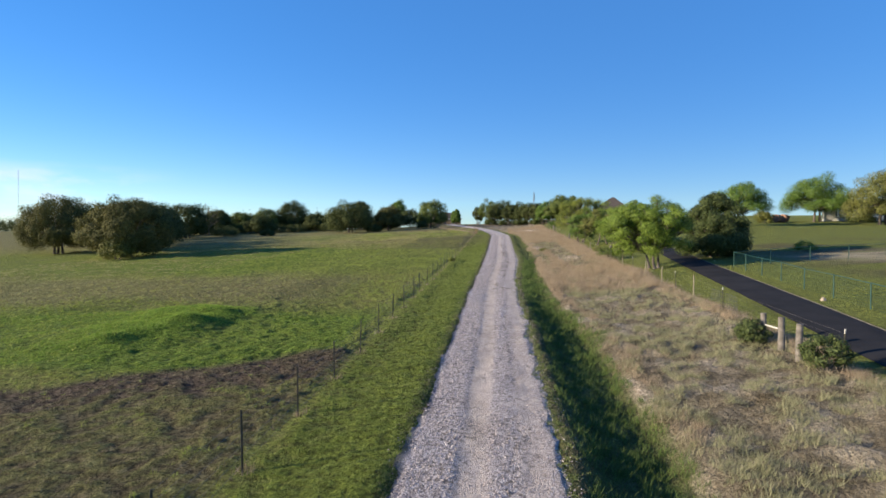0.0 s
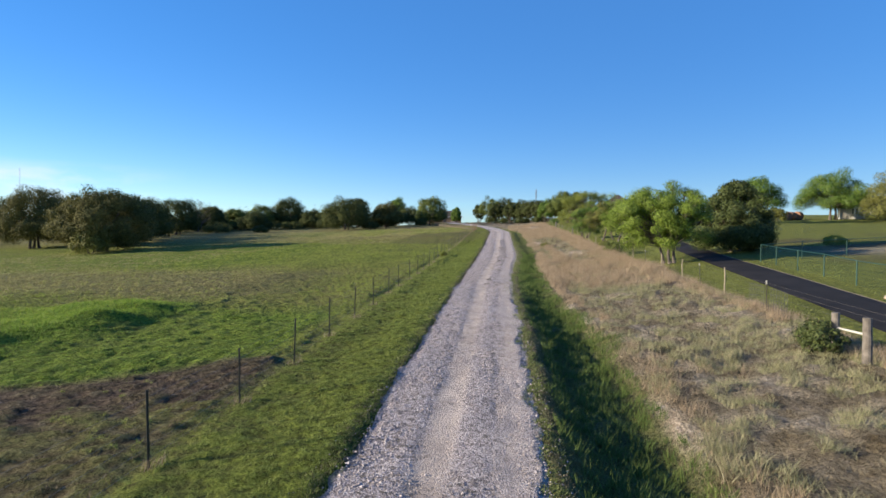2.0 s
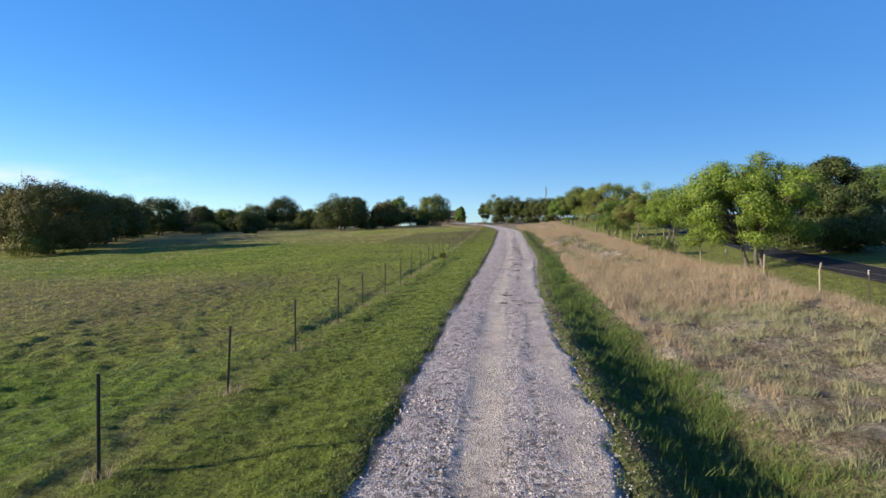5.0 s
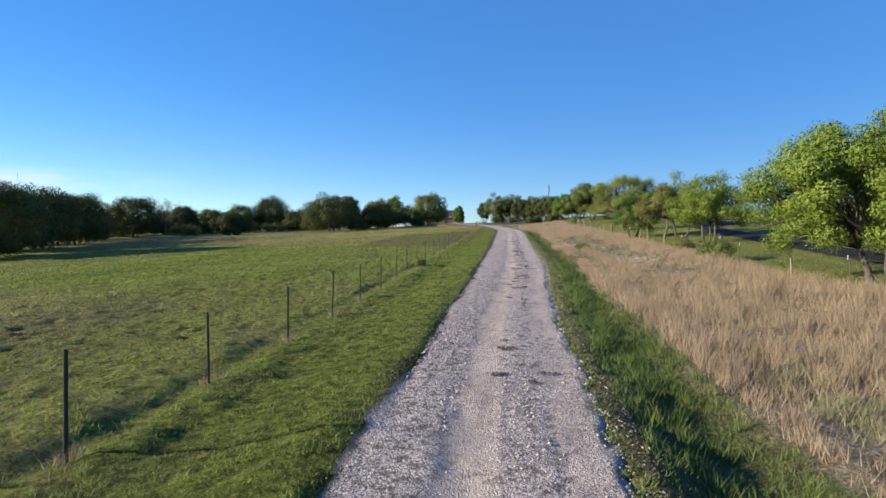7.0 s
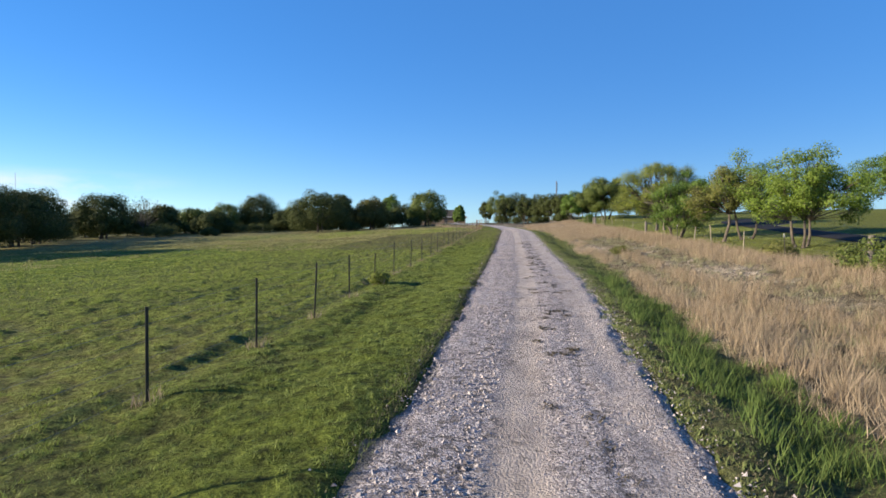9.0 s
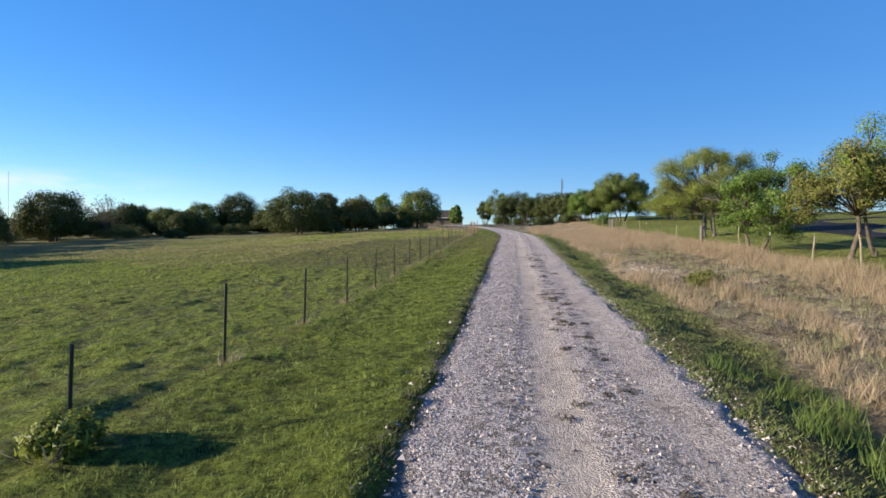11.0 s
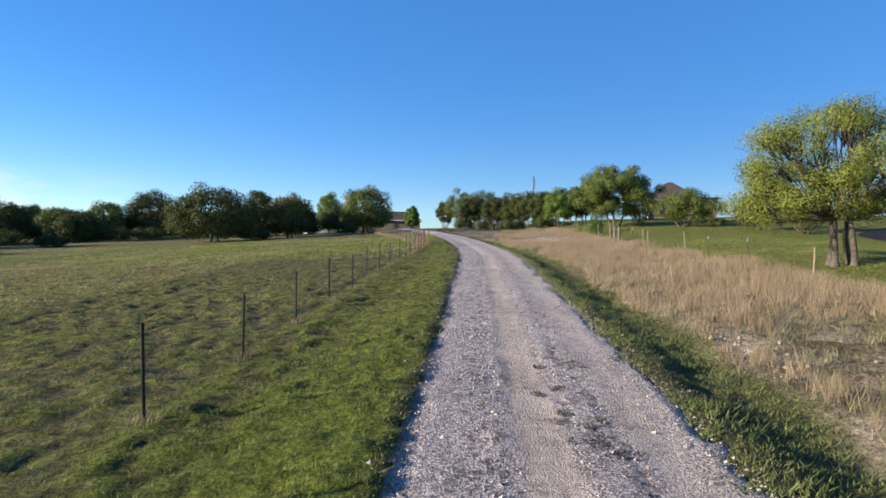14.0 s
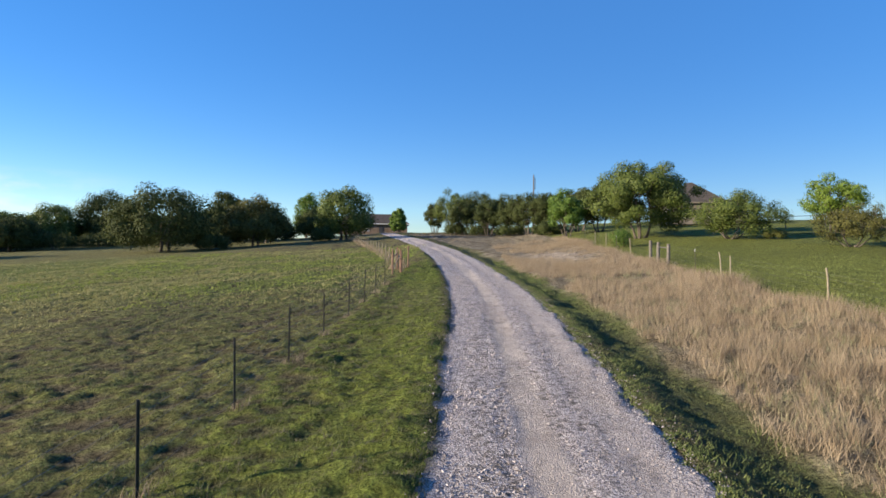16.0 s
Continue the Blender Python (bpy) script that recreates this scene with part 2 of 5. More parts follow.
# ---- materials ----
def ground_material():
    m, n, l, b = material("meadow_soil_and_turf")
    p = position(n)
    wide = noise_tex(n, l, p, 0.09, 4.0)
    mid = noise_tex(n, l, p, 0.8, 5.0)
    fine = noise_tex(n, l, p, 9.0, 6.0, 0.75)
    tuft = noise_tex(n, l, p, 4.6, 4.0, 0.6)
    # turf ramps darken in the bump's hollows: soil tone and shade put into colour
    pasture = ramp(n, l, tuft, [(0.30, (0.16, 0.155, 0.060)), (0.45, (0.225, 0.250, 0.064)), (0.62, (0.300, 0.350, 0.084))])
    dull = ramp(n, l, tuft, [(0.34, (0.13, 0.114, 0.068)), (0.5, (0.25, 0.228, 0.112)), (0.68, (0.36, 0.33, 0.165))])
    col = mix(n, l, ramp(n, l, wide, [(0.52, (0, 0, 0)), (0.68, (0.6, 0.6, 0.6))]), pasture, dull)
    col = mix(n, l, attribute(n, "upland"), col, dull)
    lush = ramp(n, l, tuft, [(0.34, (0.080, 0.125, 0.020)), (0.5, (0.16, 0.25, 0.036)), (0.66, (0.225, 0.33, 0.050))])
    col = mix(n, l, attribute(n, "lush"), col, lush)
    verge = ramp(n, l, tuft, [(0.34, (0.070, 0.088, 0.020)), (0.48, (0.150, 0.192, 0.034)), (0.64, (0.22, 0.28, 0.052))])
    col = mix(n, l, attribute(n, "verge"), col, verge)
    weeds = ramp(n, l, mid, [(0.3, (0.12, 0.125, 0.062)), (0.7, (0.22, 0.24, 0.095))])
    col = mix(n, l, attribute(n, "weeds"), col, weeds)
    dry = ramp(n, l, mid, [(0.32, (0.17, 0.140, 0.092)), (0.5, (0.34, 0.288, 0.200)), (0.68, (0.55, 0.48, 0.375))])
    col = mix(n, l, attribute(n, "dry"), col, dry)
    lawn = ramp(n, l, tuft, [(0.34, (0.155, 0.175, 0.046)), (0.66, (0.285, 0.325, 0.080))])
    col = mix(n, l, attribute(n, "lawn"), col, lawn)
    bare = ramp(n, l, tuft, [(0.36, (0.055, 0.041, 0.032)), (0.5, (0.135, 0.102, 0.075)), (0.66, (0.22, 0.175, 0.125))])
    col = mix(n, l, attribute(n, "bare"), col, bare)
    pale = ramp(n, l, fine, [(0.3, (0.58, 0.47, 0.36)), (0.7, (0.80, 0.69, 0.56))])
    col = mix(n, l, attribute(n, "chalk"), col, pale)
    grain = noise_tex(n, l, p, 22.0, 6.0, 0.8)
    col = mix(n, l, 0.75, col, ramp(n, l, fine, [(0.36, (0.36, 0.34, 0.32)), (0.60, (1.0, 1.0, 1.0))]), "MULTIPLY")
    col = mix(n, l, 0.8, col, ramp(n, l, grain, [(0.38, (0.35, 0.35, 0.34)), (0.52, (1.0, 1.0, 1.0)), (0.66, (1.5, 1.45, 1.4))]), "MULTIPLY")
    l.new(col, b.inputs["Base Color"])
    b.inputs["Roughness"].default_value = 0.95
    b.inputs["Specular IOR Level"].default_value = 0.1
    both = n.new("ShaderNodeMath")
    both.operation = "MULTIPLY_ADD"
    l.new(tuft, both.inputs[0])
    both.inputs[1].default_value = 2.2
    small = n.new("ShaderNodeMath")
    small.operation = "MULTIPLY_ADD"
    l.new(grain, small.inputs[0])
    small.inputs[1].default_value = 0.5
    l.new(fine, small.inputs[2])
    l.new(small.outputs[0], both.inputs[2])
    bump(n, l, b, both.outputs[0], 1.0, 0.25)
    return m


def gravel_material():
    m, n, l, b = material("crushed_limestone_gravel")
    p = position(n)
    warp = n.new("ShaderNodeTexNoise")
    warp.inputs["Scale"].default_value = 14.0
    l.new(p, warp.inputs["Vector"])
    bent = n.new("ShaderNodeVectorMath")
    bent.operation = "MULTIPLY_ADD"
    l.new(warp.outputs["Color"], bent.inputs[0])
    bent.inputs[1].default_value = (0.05, 0.05, 0.05)
    l.new(p, bent.inputs[2])
    v = n.new("ShaderNodeTexVoronoi")
    v.inputs["Scale"].default_value = 40.0
    l.new(bent.outputs[0], v.inputs["Vector"])
    broad = noise_tex(n, l, p, 1.1, 5.0, 0.65)
    fine = noise_tex(n, l, p, 38.0, 5.0, 0.75)
    coarse = noise_tex(n, l, p, 13.0, 4.0, 0.7)
    each = n.new("ShaderNodeSeparateColor")
    l.new(v.outputs["Color"], each.inputs["Color"])
    stones = ramp(n, l, each.outputs["Red"], [(0.05, (0.25, 0.218, 0.215)), (0.35, (0.50, 0.440, 0.430)), (0.7, (0.65, 0.580, 0.565)), (0.95, (0.78, 0.715, 0.695))])
    # stones darken towards their borders: shade of the gaps, put into the colour
    gap = ramp(n, l, v.outputs["Distance"], [(0.40, (1, 1, 1)), (0.68, (0.30, 0.29, 0.30))])
    stones = mix(n, l, 0.7, stones, gap, "MULTIPLY")
    track = ramp(n, l, broad, [(0.3, (0.44, 0.372, 0.325)), (0.7, (0.60, 0.518, 0.458))])
    track = mix(n, l, 0.4, track, ramp(n, l, fine, [(0.34, (0.55, 0.54, 0.53)), (0.6, (1, 1, 1))]), "MULTIPLY")
    col = mix(n, l, attribute(n, "packed"), stones, track)
    # dark specks: soil blotches, plus shade painted along the grooves and left strip
    speck = mix(n, l, 1.0, attribute(n, "grime_shade"), ramp(n, l, noise_tex(n, l, p, 7.0, 5.0, 0.72), [(0.50, (0, 0, 0)), (0.58, (1, 1, 1))]), "MULTIPLY")
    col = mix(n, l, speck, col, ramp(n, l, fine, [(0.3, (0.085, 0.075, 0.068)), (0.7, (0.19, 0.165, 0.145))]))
    col = mix(n, l, attribute(n, "edge"), col, ramp(n, l, fine, [(0.3, (0.07, 0.065, 0.05)), (0.7, (0.22, 0.195, 0.16))]))
    col = mix(n, l, 0.35, col, ramp(n, l, broad, [(0.35, (0.7, 0.7, 0.71)), (0.6, (1, 1, 1))]), "MULTIPLY")
    l.new(col, b.inputs["Base Color"])
    b.inputs["Roughness"].default_value = 0.9
    b.inputs["Specular IOR Level"].default_value = 0.2
    h = n.new("ShaderNodeMath")
    h.operation = "MULTIPLY_ADD"
    l.new(v.outputs["Distance"], h.inputs[0])
    h.inputs[1].default_value = -0.9
    rest = n.new("ShaderNodeMath")
    rest.operation = "ADD"
    l.new(coarse, rest.inputs[0])
    l.new(fine, rest.inputs[1])
    l.new(rest.outputs[0], h.inputs[2])
    bump(n, l, b, h.outputs[0], 1.0, 0.04)
    return m


M_GROUND = ground_material()
M_GRAVEL = gravel_material()
M_STONE = foliage("gravel_chip", [(0.05, (0.12, 0.105, 0.106)), (0.35, (0.31, 0.274, 0.272)), (0.75, (0.46, 0.415, 0.405))], 0.9, 0.0, 0.0, 0.12)
M_ROCK = plain("limestone_rock", [(0.3, (0.25, 0.20, 0.15)), (0.7, (0.42, 0.355, 0.28))], 3.0, 0.9, 0.03)
M_ASPHALT = plain("fresh_asphalt", [(0.3, (0.016, 0.016, 0.018)), (0.7, (0.030, 0.029, 0.031))], 0.6, 0.92, 0.006, 0.5, fine=90.0)
M_BERM = plain("tan_soil", [(0.3, (0.10, 0.09, 0.05)), (0.7, (0.23, 0.19, 0.125))], 1.5, 0.95, 0.03)
M_TPOST = plain("dark_green_painted_steel", [(0.3, (0.030, 0.032, 0.022)), (0.7, (0.070, 0.060, 0.042))], 6.0, 0.6, 0.002)
M_TIP = plain("white_painted_tip", [(0.3, (0.55, 0.54, 0.50)), (0.7, (0.75, 0.74, 0.70))], 20.0, 0.6, 0.002)
M_RUST = plain("rusty_pipe", [(0.3, (0.13, 0.068, 0.045)), (0.7, (0.25, 0.145, 0.095))], 8.0, 0.8, 0.003)
M_WIRE = plain("galvanised_wire", [(0.3, (0.16, 0.15, 0.14)), (0.7, (0.28, 0.27, 0.25))], 5.0, 0.5, 0.001, metal=0.6)
M_WOOD = plain("weathered_grey_wood", [(0.3, (0.075, 0.066, 0.058)), (0.5, (0.13, 0.116, 0.102)), (0.7, (0.19, 0.172, 0.155))], 7.0, 0.9, 0.01)
M_PALEWOOD = plain("pale_cedar_stake", [(0.3, (0.17, 0.145, 0.10)), (0.7, (0.30, 0.262, 0.19))], 7.0, 0.9, 0.006)
M_PIPE = plain("pale_metal_rail", [(0.3, (0.42, 0.41, 0.36)), (0.7, (0.60, 0.58, 0.52))], 7.0, 0.5, 0.002)
M_GREENPIPE = plain("green_coated_steel", [(0.3, (0.012, 0.045, 0.036)), (0.7, (0.022, 0.070, 0.056))], 5.0, 0.45, 0.002)
M_BARK = plain("grey_brown_bark", [(0.3, (0.045, 0.036, 0.028)), (0.7, (0.15, 0.125, 0.10))], 3.0, 0.95, 0.03, 1.0)
M_PALEBARK = plain("pale_grey_bark", [(0.3, (0.052, 0.045, 0.039)), (0.7, (0.145, 0.126, 0.108))], 3.0, 0.95, 0.03, 1.0)
M_BRICK = plain("brown_stone_wall", [(0.3, (0.16, 0.11, 0.075)), (0.7, (0.30, 0.22, 0.16))], 1.6, 0.9, 0.02)
M_SHINGLE = plain("brown_roof_shingles", [(0.3, (0.042, 0.034, 0.029)), (0.7, (0.078, 0.064, 0.055))], 1.2, 0.9, 0.02)
M_SIDING = plain("cream_siding", [(0.3, (0.48, 0.45, 0.40)), (0.7, (0.62, 0.59, 0.53))], 1.0, 0.7, 0.004)
M_TAUPE = plain("taupe_siding", [(0.3, (0.105, 0.090, 0.072)), (0.7, (0.165, 0.142, 0.115))], 1.0, 0.8, 0.004)
M_WHITE = plain("white_trim_paint", [(0.3, (0.70, 0.69, 0.66)), (0.7, (0.80, 0.79, 0.77))], 2.0, 0.6, 0.003)
M_HAY = plain("weathered_hay", [(0.3, (0.20, 0.10, 0.06)), (0.7, (0.34, 0.19, 0.12))], 4.0, 0.95, 0.04)
M_DARKMETAL = plain("dark_porch_metal", [(0.3, (0.03, 0.03, 0.035)), (0.7, (0.06, 0.06, 0.065))], 2.0, 0.6, 0.004)
M_POLE = plain("creosote_pole_wood", [(0.3, (0.09, 0.07, 0.055)), (0.7, (0.17, 0.14, 0.11))], 3.0, 0.9, 0.01)
M_ASPHALT.node_tree.nodes["Principled BSDF"].inputs["Specular IOR Level"].default_value = 0.08
m_glass, _n, _l, _b = material("dark_window_glass")
_b.inputs["Base Color"].default_value, _b.inputs["Roughness"].default_value = (0.03, 0.04, 0.05, 1), 0.05
M_GLASS = m_glass

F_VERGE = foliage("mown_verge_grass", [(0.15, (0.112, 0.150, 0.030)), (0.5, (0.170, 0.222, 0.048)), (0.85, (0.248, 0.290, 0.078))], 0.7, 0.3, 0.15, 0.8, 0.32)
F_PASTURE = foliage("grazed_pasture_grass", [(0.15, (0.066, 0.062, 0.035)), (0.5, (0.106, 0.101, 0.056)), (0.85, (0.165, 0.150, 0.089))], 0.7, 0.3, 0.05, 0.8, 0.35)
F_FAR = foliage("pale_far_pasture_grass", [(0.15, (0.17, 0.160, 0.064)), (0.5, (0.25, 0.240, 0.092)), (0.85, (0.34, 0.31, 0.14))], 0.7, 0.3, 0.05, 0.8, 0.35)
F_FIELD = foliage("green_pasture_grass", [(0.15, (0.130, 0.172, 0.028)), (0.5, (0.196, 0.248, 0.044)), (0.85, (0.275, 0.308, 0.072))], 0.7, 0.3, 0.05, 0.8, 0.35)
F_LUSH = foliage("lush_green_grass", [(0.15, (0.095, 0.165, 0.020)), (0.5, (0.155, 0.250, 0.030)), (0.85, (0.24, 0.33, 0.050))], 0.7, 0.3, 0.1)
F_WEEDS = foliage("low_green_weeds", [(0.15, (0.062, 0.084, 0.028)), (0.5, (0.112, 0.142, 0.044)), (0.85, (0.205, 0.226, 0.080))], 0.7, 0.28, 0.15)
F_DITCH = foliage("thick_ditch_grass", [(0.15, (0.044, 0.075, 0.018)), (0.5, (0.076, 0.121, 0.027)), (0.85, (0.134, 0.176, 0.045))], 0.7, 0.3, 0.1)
F_MESQUITE = foliage("thin_mesquite_leaves", [(0.12, (0.075, 0.085, 0.020)), (0.5, (0.150, 0.185, 0.034)), (0.88, (0.265, 0.305, 0.055))], 0.55, 0.38)
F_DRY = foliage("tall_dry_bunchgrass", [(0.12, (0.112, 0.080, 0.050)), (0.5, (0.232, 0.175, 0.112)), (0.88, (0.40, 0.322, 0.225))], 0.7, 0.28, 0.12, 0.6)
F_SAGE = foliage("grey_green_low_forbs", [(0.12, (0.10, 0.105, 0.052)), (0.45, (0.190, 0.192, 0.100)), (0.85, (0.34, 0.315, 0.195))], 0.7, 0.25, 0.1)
F_TUFT = foliage("brown_dead_tuft", [(0.15, (0.052, 0.042, 0.028)), (0.5, (0.112, 0.090, 0.058)), (0.85, (0.185, 0.150, 0.094))], 0.7, 0.2)
F_DEAD = foliage("dark_dead_tuft", [(0.15, (0.03, 0.026, 0.018)), (0.5, (0.06, 0.050, 0.034)), (0.85, (0.11, 0.09, 0.06))], 0.8, 0.1)
F_MIDOAK = foliage("olive_oak_leaves", [(0.12, (0.042, 0.064, 0.015)), (0.5, (0.075, 0.106, 0.022)), (0.88, (0.145, 0.172, 0.040))], 0.6, 0.25)
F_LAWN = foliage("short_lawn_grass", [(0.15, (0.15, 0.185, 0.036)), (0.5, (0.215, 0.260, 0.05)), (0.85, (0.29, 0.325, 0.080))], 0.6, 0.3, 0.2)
F_SPRING = foliage("young_spring_leaves", [(0.12, (0.070, 0.110, 0.017)), (0.5, (0.134, 0.202, 0.029)), (0.88, (0.228, 0.305, 0.053))], 0.55, 0.4)
F_OAK = foliage("live_oak_leaves", [(0.12, (0.028, 0.040, 0.011)), (0.5, (0.043, 0.058, 0.015)), (0.88, (0.073, 0.087, 0.023))], 0.8, 0.2)
F_BRONZE = foliage("bronze_oak_leaves", [(0.12, (0.044, 0.047, 0.015)), (0.5, (0.076, 0.078, 0.021)), (0.88, (0.122, 0.116, 0.034))], 0.8, 0.2)
F_CEDAR = foliage("juniper_needles", [(0.12, (0.024, 0.038, 0.012)), (0.5, (0.046, 0.066, 0.019)), (0.88, (0.094, 0.114, 0.034))], 0.7, 0.2)
F_GREEN = foliage("mid_green_leaves", [(0.12, (0.046, 0.090, 0.014)), (0.5, (0.084, 0.148, 0.023)), (0.88, (0.160, 0.230, 0.045))], 0.5, 0.35)
F_OLIVE = foliage("olive_brown_leaves", [(0.12, (0.07, 0.080, 0.020)), (0.5, (0.122, 0.132, 0.032)), (0.88, (0.20, 0.20, 0.055))], 0.6, 0.3)


# ---- mesh helpers ----
def mesh_of(name, verts, faces, mat, smooth=False):
    """A mesh from numpy corners and equal-sided faces."""
    verts, faces = np.asarray(verts, np.float32), np.asarray(faces, np.int32)
    me = bpy.data.meshes.new(name)
    k = faces.shape[1]
    me.vertices.add(len(verts))
    me.vertices.foreach_set("co", verts.ravel())
    me.loops.add(faces.size)
    me.loops.foreach_set("vertex_index", faces.ravel())
    me.polygons.add(len(faces))
    me.polygons.foreach_set("loop_start", np.arange(0, faces.size, k, dtype=np.int32))
    me.polygons.foreach_set("use_smooth", np.full(len(faces), smooth, dtype=bool))
    me.update(calc_edges=True)
    me.materials.append(mat)
    return me


def float_layer(me, name, values):
    a = me.attributes.new(name, "FLOAT", "POINT")
    a.data.foreach_set("value", np.asarray(values, np.float32).ravel())


def part(name, bm, mat, parent, label=""):
    me = bpy.data.meshes.new(name)
    bm.to_mesh(me)
    bm.free()
    me.materials.append(mat)
    ob = new(name, me)
    ob.parent = parent
    if label:
        tagged(ob, label)
    return ob


def put(name, me, parent, m=None, label=""):
    ob = new(name, me)
    ob.parent = parent
    if m is not None:
        ob.matrix_local = m
    if label:
        tagged(ob, label)
    return ob


def thing(name, x, y, z, label, category, group="", kind="", turn=0.0):
    ob = new(name)
    ob.matrix_world = pose(x, y, z, 0, 0, turn)
    return tagged(ob, label, category, group, kind)


def add_box(bm, cx, cy, cz, sx, sy, sz, bevel=0.0, turn=0.0):
    r = bmesh.ops.create_cube(bm, size=1.0, matrix=pose(cx, cy, cz, 0, 0, turn) @ Matrix.Diagonal((sx, sy, sz, 1)))
    if bevel:
        edges = {e for v in r["verts"] for e in v.link_edges}
        bmesh.ops.bevel(bm, geom=list(edges), offset=bevel, segments=2, affect="EDGES", profile=0.5)


def tube(points, radii, sides=6, close=True):
    """Corners and triangles of a tapered pipe along points."""
    pts = np.asarray(points, float)
    n = len(pts)
    t = np.gradient(pts, axis=0)
    t /= np.linalg.norm(t, axis=1)[:, None] + 1e-9
    ref = np.where(np.abs(t[:, 2:3]) > 0.9, np.array([[1.0, 0, 0]]), np.array([[0, 0, 1.0]]))
    a = np.cross(t, ref)
    a /= np.linalg.norm(a, axis=1)[:, None] + 1e-9
    b = np.cross(t, a)
    ang = np.arange(sides) * 2 * np.pi / sides
    ring = a[:, None] * np.cos(ang)[None, :, None] + b[:, None] * np.sin(ang)[None, :, None]
    v = (pts[:, None] + ring * np.asarray(radii, float)[:, None, None]).reshape(-1, 3)
    i = np.arange(n - 1)[:, None] * sides + np.arange(sides)[None]
    j = np.arange(n - 1)[:, None] * sides + (np.arange(sides)[None] + 1) % sides
    f = np.concatenate([np.stack([i, j, j + sides], -1).reshape(-1, 3), np.stack([i, j + sides, i + sides], -1).reshape(-1, 3)])
    if close:
        v = np.concatenate([v, pts[:1], pts[-1:]])
        s = np.arange(sides)
        e = (s + 1) % sides
        f = np.concatenate([f, np.stack([e, s, np.full(sides, n * sides)], -1),
                            np.stack([s + (n - 1) * sides, e + (n - 1) * sides, np.full(sides, n * sides + 1)], -1)])
    return v, f


def joined(pieces):
    vs, fs, base = [], [], 0
    for v, f in pieces:
        vs.append(v)
        fs.append(f + base)
        base += len(v)
    return np.concatenate(vs), np.concatenate(fs)


# ---- the ground: one sheet to the horizon ----
def spread(*runs):
    return np.unique(np.concatenate([np.arange(a, b + 1e-6, s) for a, b, s in runs]).round(3))


def build_ground():
    xs = spread((-2600, -300, 100), (-300, -60, 8), (-60, -26, 2.0), (-26, -14, 0.48), (-14, -2.4, 0.115), (-2.4, -1.2, 0.08), (-1.2, 1.2, 0.4), (1.2, 4.6, 0.14), (4.6, 11, 0.30), (11, 24, 0.8), (24, 70, 2.4), (70, 300, 8), (300, 2600, 100))
    ys = spread((-800, -100, 60), (-100, -4, 6), (-4, 6, 0.6), (6, 46, 0.17), (46, 98, 0.13), (98, 104, 0.2), (100, 140, 0.5), (140, 260, 1.5), (260, 500, 12), (500, 3000, 100))
    gx, gy = np.meshgrid(xs, ys)
    z = ground_z(gx, gy)
    z = z - 0.16 * step(0.25, 0.0, np.abs(gx - road_x(gy)) - road_half(gy) + 0.25)
    v = np.stack([gx, gy, z], -1).reshape(-1, 3)
    w, h = len(xs), len(ys)
    i = (np.arange(h - 1)[:, None] * w + np.arange(w - 1)[None]).ravel()
    me = mesh_of("ground", v, np.stack([i, i + 1, i + w + 1, i + w], -1), M_GROUND, True)
    x, y = v[:, 0], v[:, 1]
    off = x - road_x(y)
    wob = (value_noise(x, y, 2.2, 11) - 0.5) * 1.0
    inner = step(-5.4, -4.6, x + wob * 0.3)
    float_layer(me, "verge", inner * step(-1.0, -1.4, off) * step(132, 120, y) * (1 - 0.5 * step(74, 90, y) * step(118, 104, y)))
    rim = off + 0.7 * wob - ditch_edge(y)
    float_layer(me, "weeds", step(1.2, 1.6, off) * step(0.5, -0.1, rim))
    float_layer(me, "dry", step(-0.2, 0.4, rim) * step(11.2, 10.2, x + wob * 0.4) * step(215, 200, y) + 0.75 * step(22, 28, x) * step(100, 75, y) * step(0.48, 0.64, 0.6 * value_noise(0.5 * x + 0.3 * y, y * 1.6, 6.0, 33) + 0.4 * value_noise(x + 0.5 * y, y - 0.3 * x, 2.6, 34)))
    float_layer(me, "lawn", step(10.2, 11.2, x + wob * 0.4) * step(175, 150, y))
    float_layer(me, "upland", np.clip(step(70, 120, y + wob * 14) * step(-4.5, -6, x) * 0.75 + 0.6 * dull_field(x, y), 0, 1))
    m = mound(x, y)
    near = step(46, 54, y + wob * 6) * step(92, 76, y + 0.5 * (x + 15) + wob * 8) * step(-48, -30, x)
    # greener band far out: a sunlit strip of pasture, put into the colour
    sunlit_stripe = step(48, 56, y + wob * 8) * step(100, 84, y) * step(-16, -26, x)
    float_layer(me, "lush", np.clip(lush_field(x + wob, y + wob) * (0.65 + 0.5 * value_noise(x, y, 3.0, 25)) + 0.4 * near + 0.45 * sunlit_stripe + 0.5 * step(99, 110, y + 0.3 * x + wob * 8) * step(155, 140, y) * step(-60, -40, x), 0, 1) * step(-5, -6, x))
    low = 17.0 + (x + 11) * 0.62
    brown = step(0.9, -0.3, y + wob - low) * (0.55 + 0.45 * step(-3.4, -1.6, y + wob - low)) * step(-4.8, -5.8, x) * step(-24, -14, x) * step(5, 9, y)
    blot = step(0.68, 0.8, value_noise(x, y, 1.3, 21)) * step(4.5, 5.5, off) * step(10, 9, x)
    gap = step(0.52, 0.14, tussock(x, y)) * step(-2.6, -4.8, x) * step(-40, -18, x) * (0.32 + 0.50 * step(72, 86, y)) * (1 - 0.8 * lush_field(x, y))
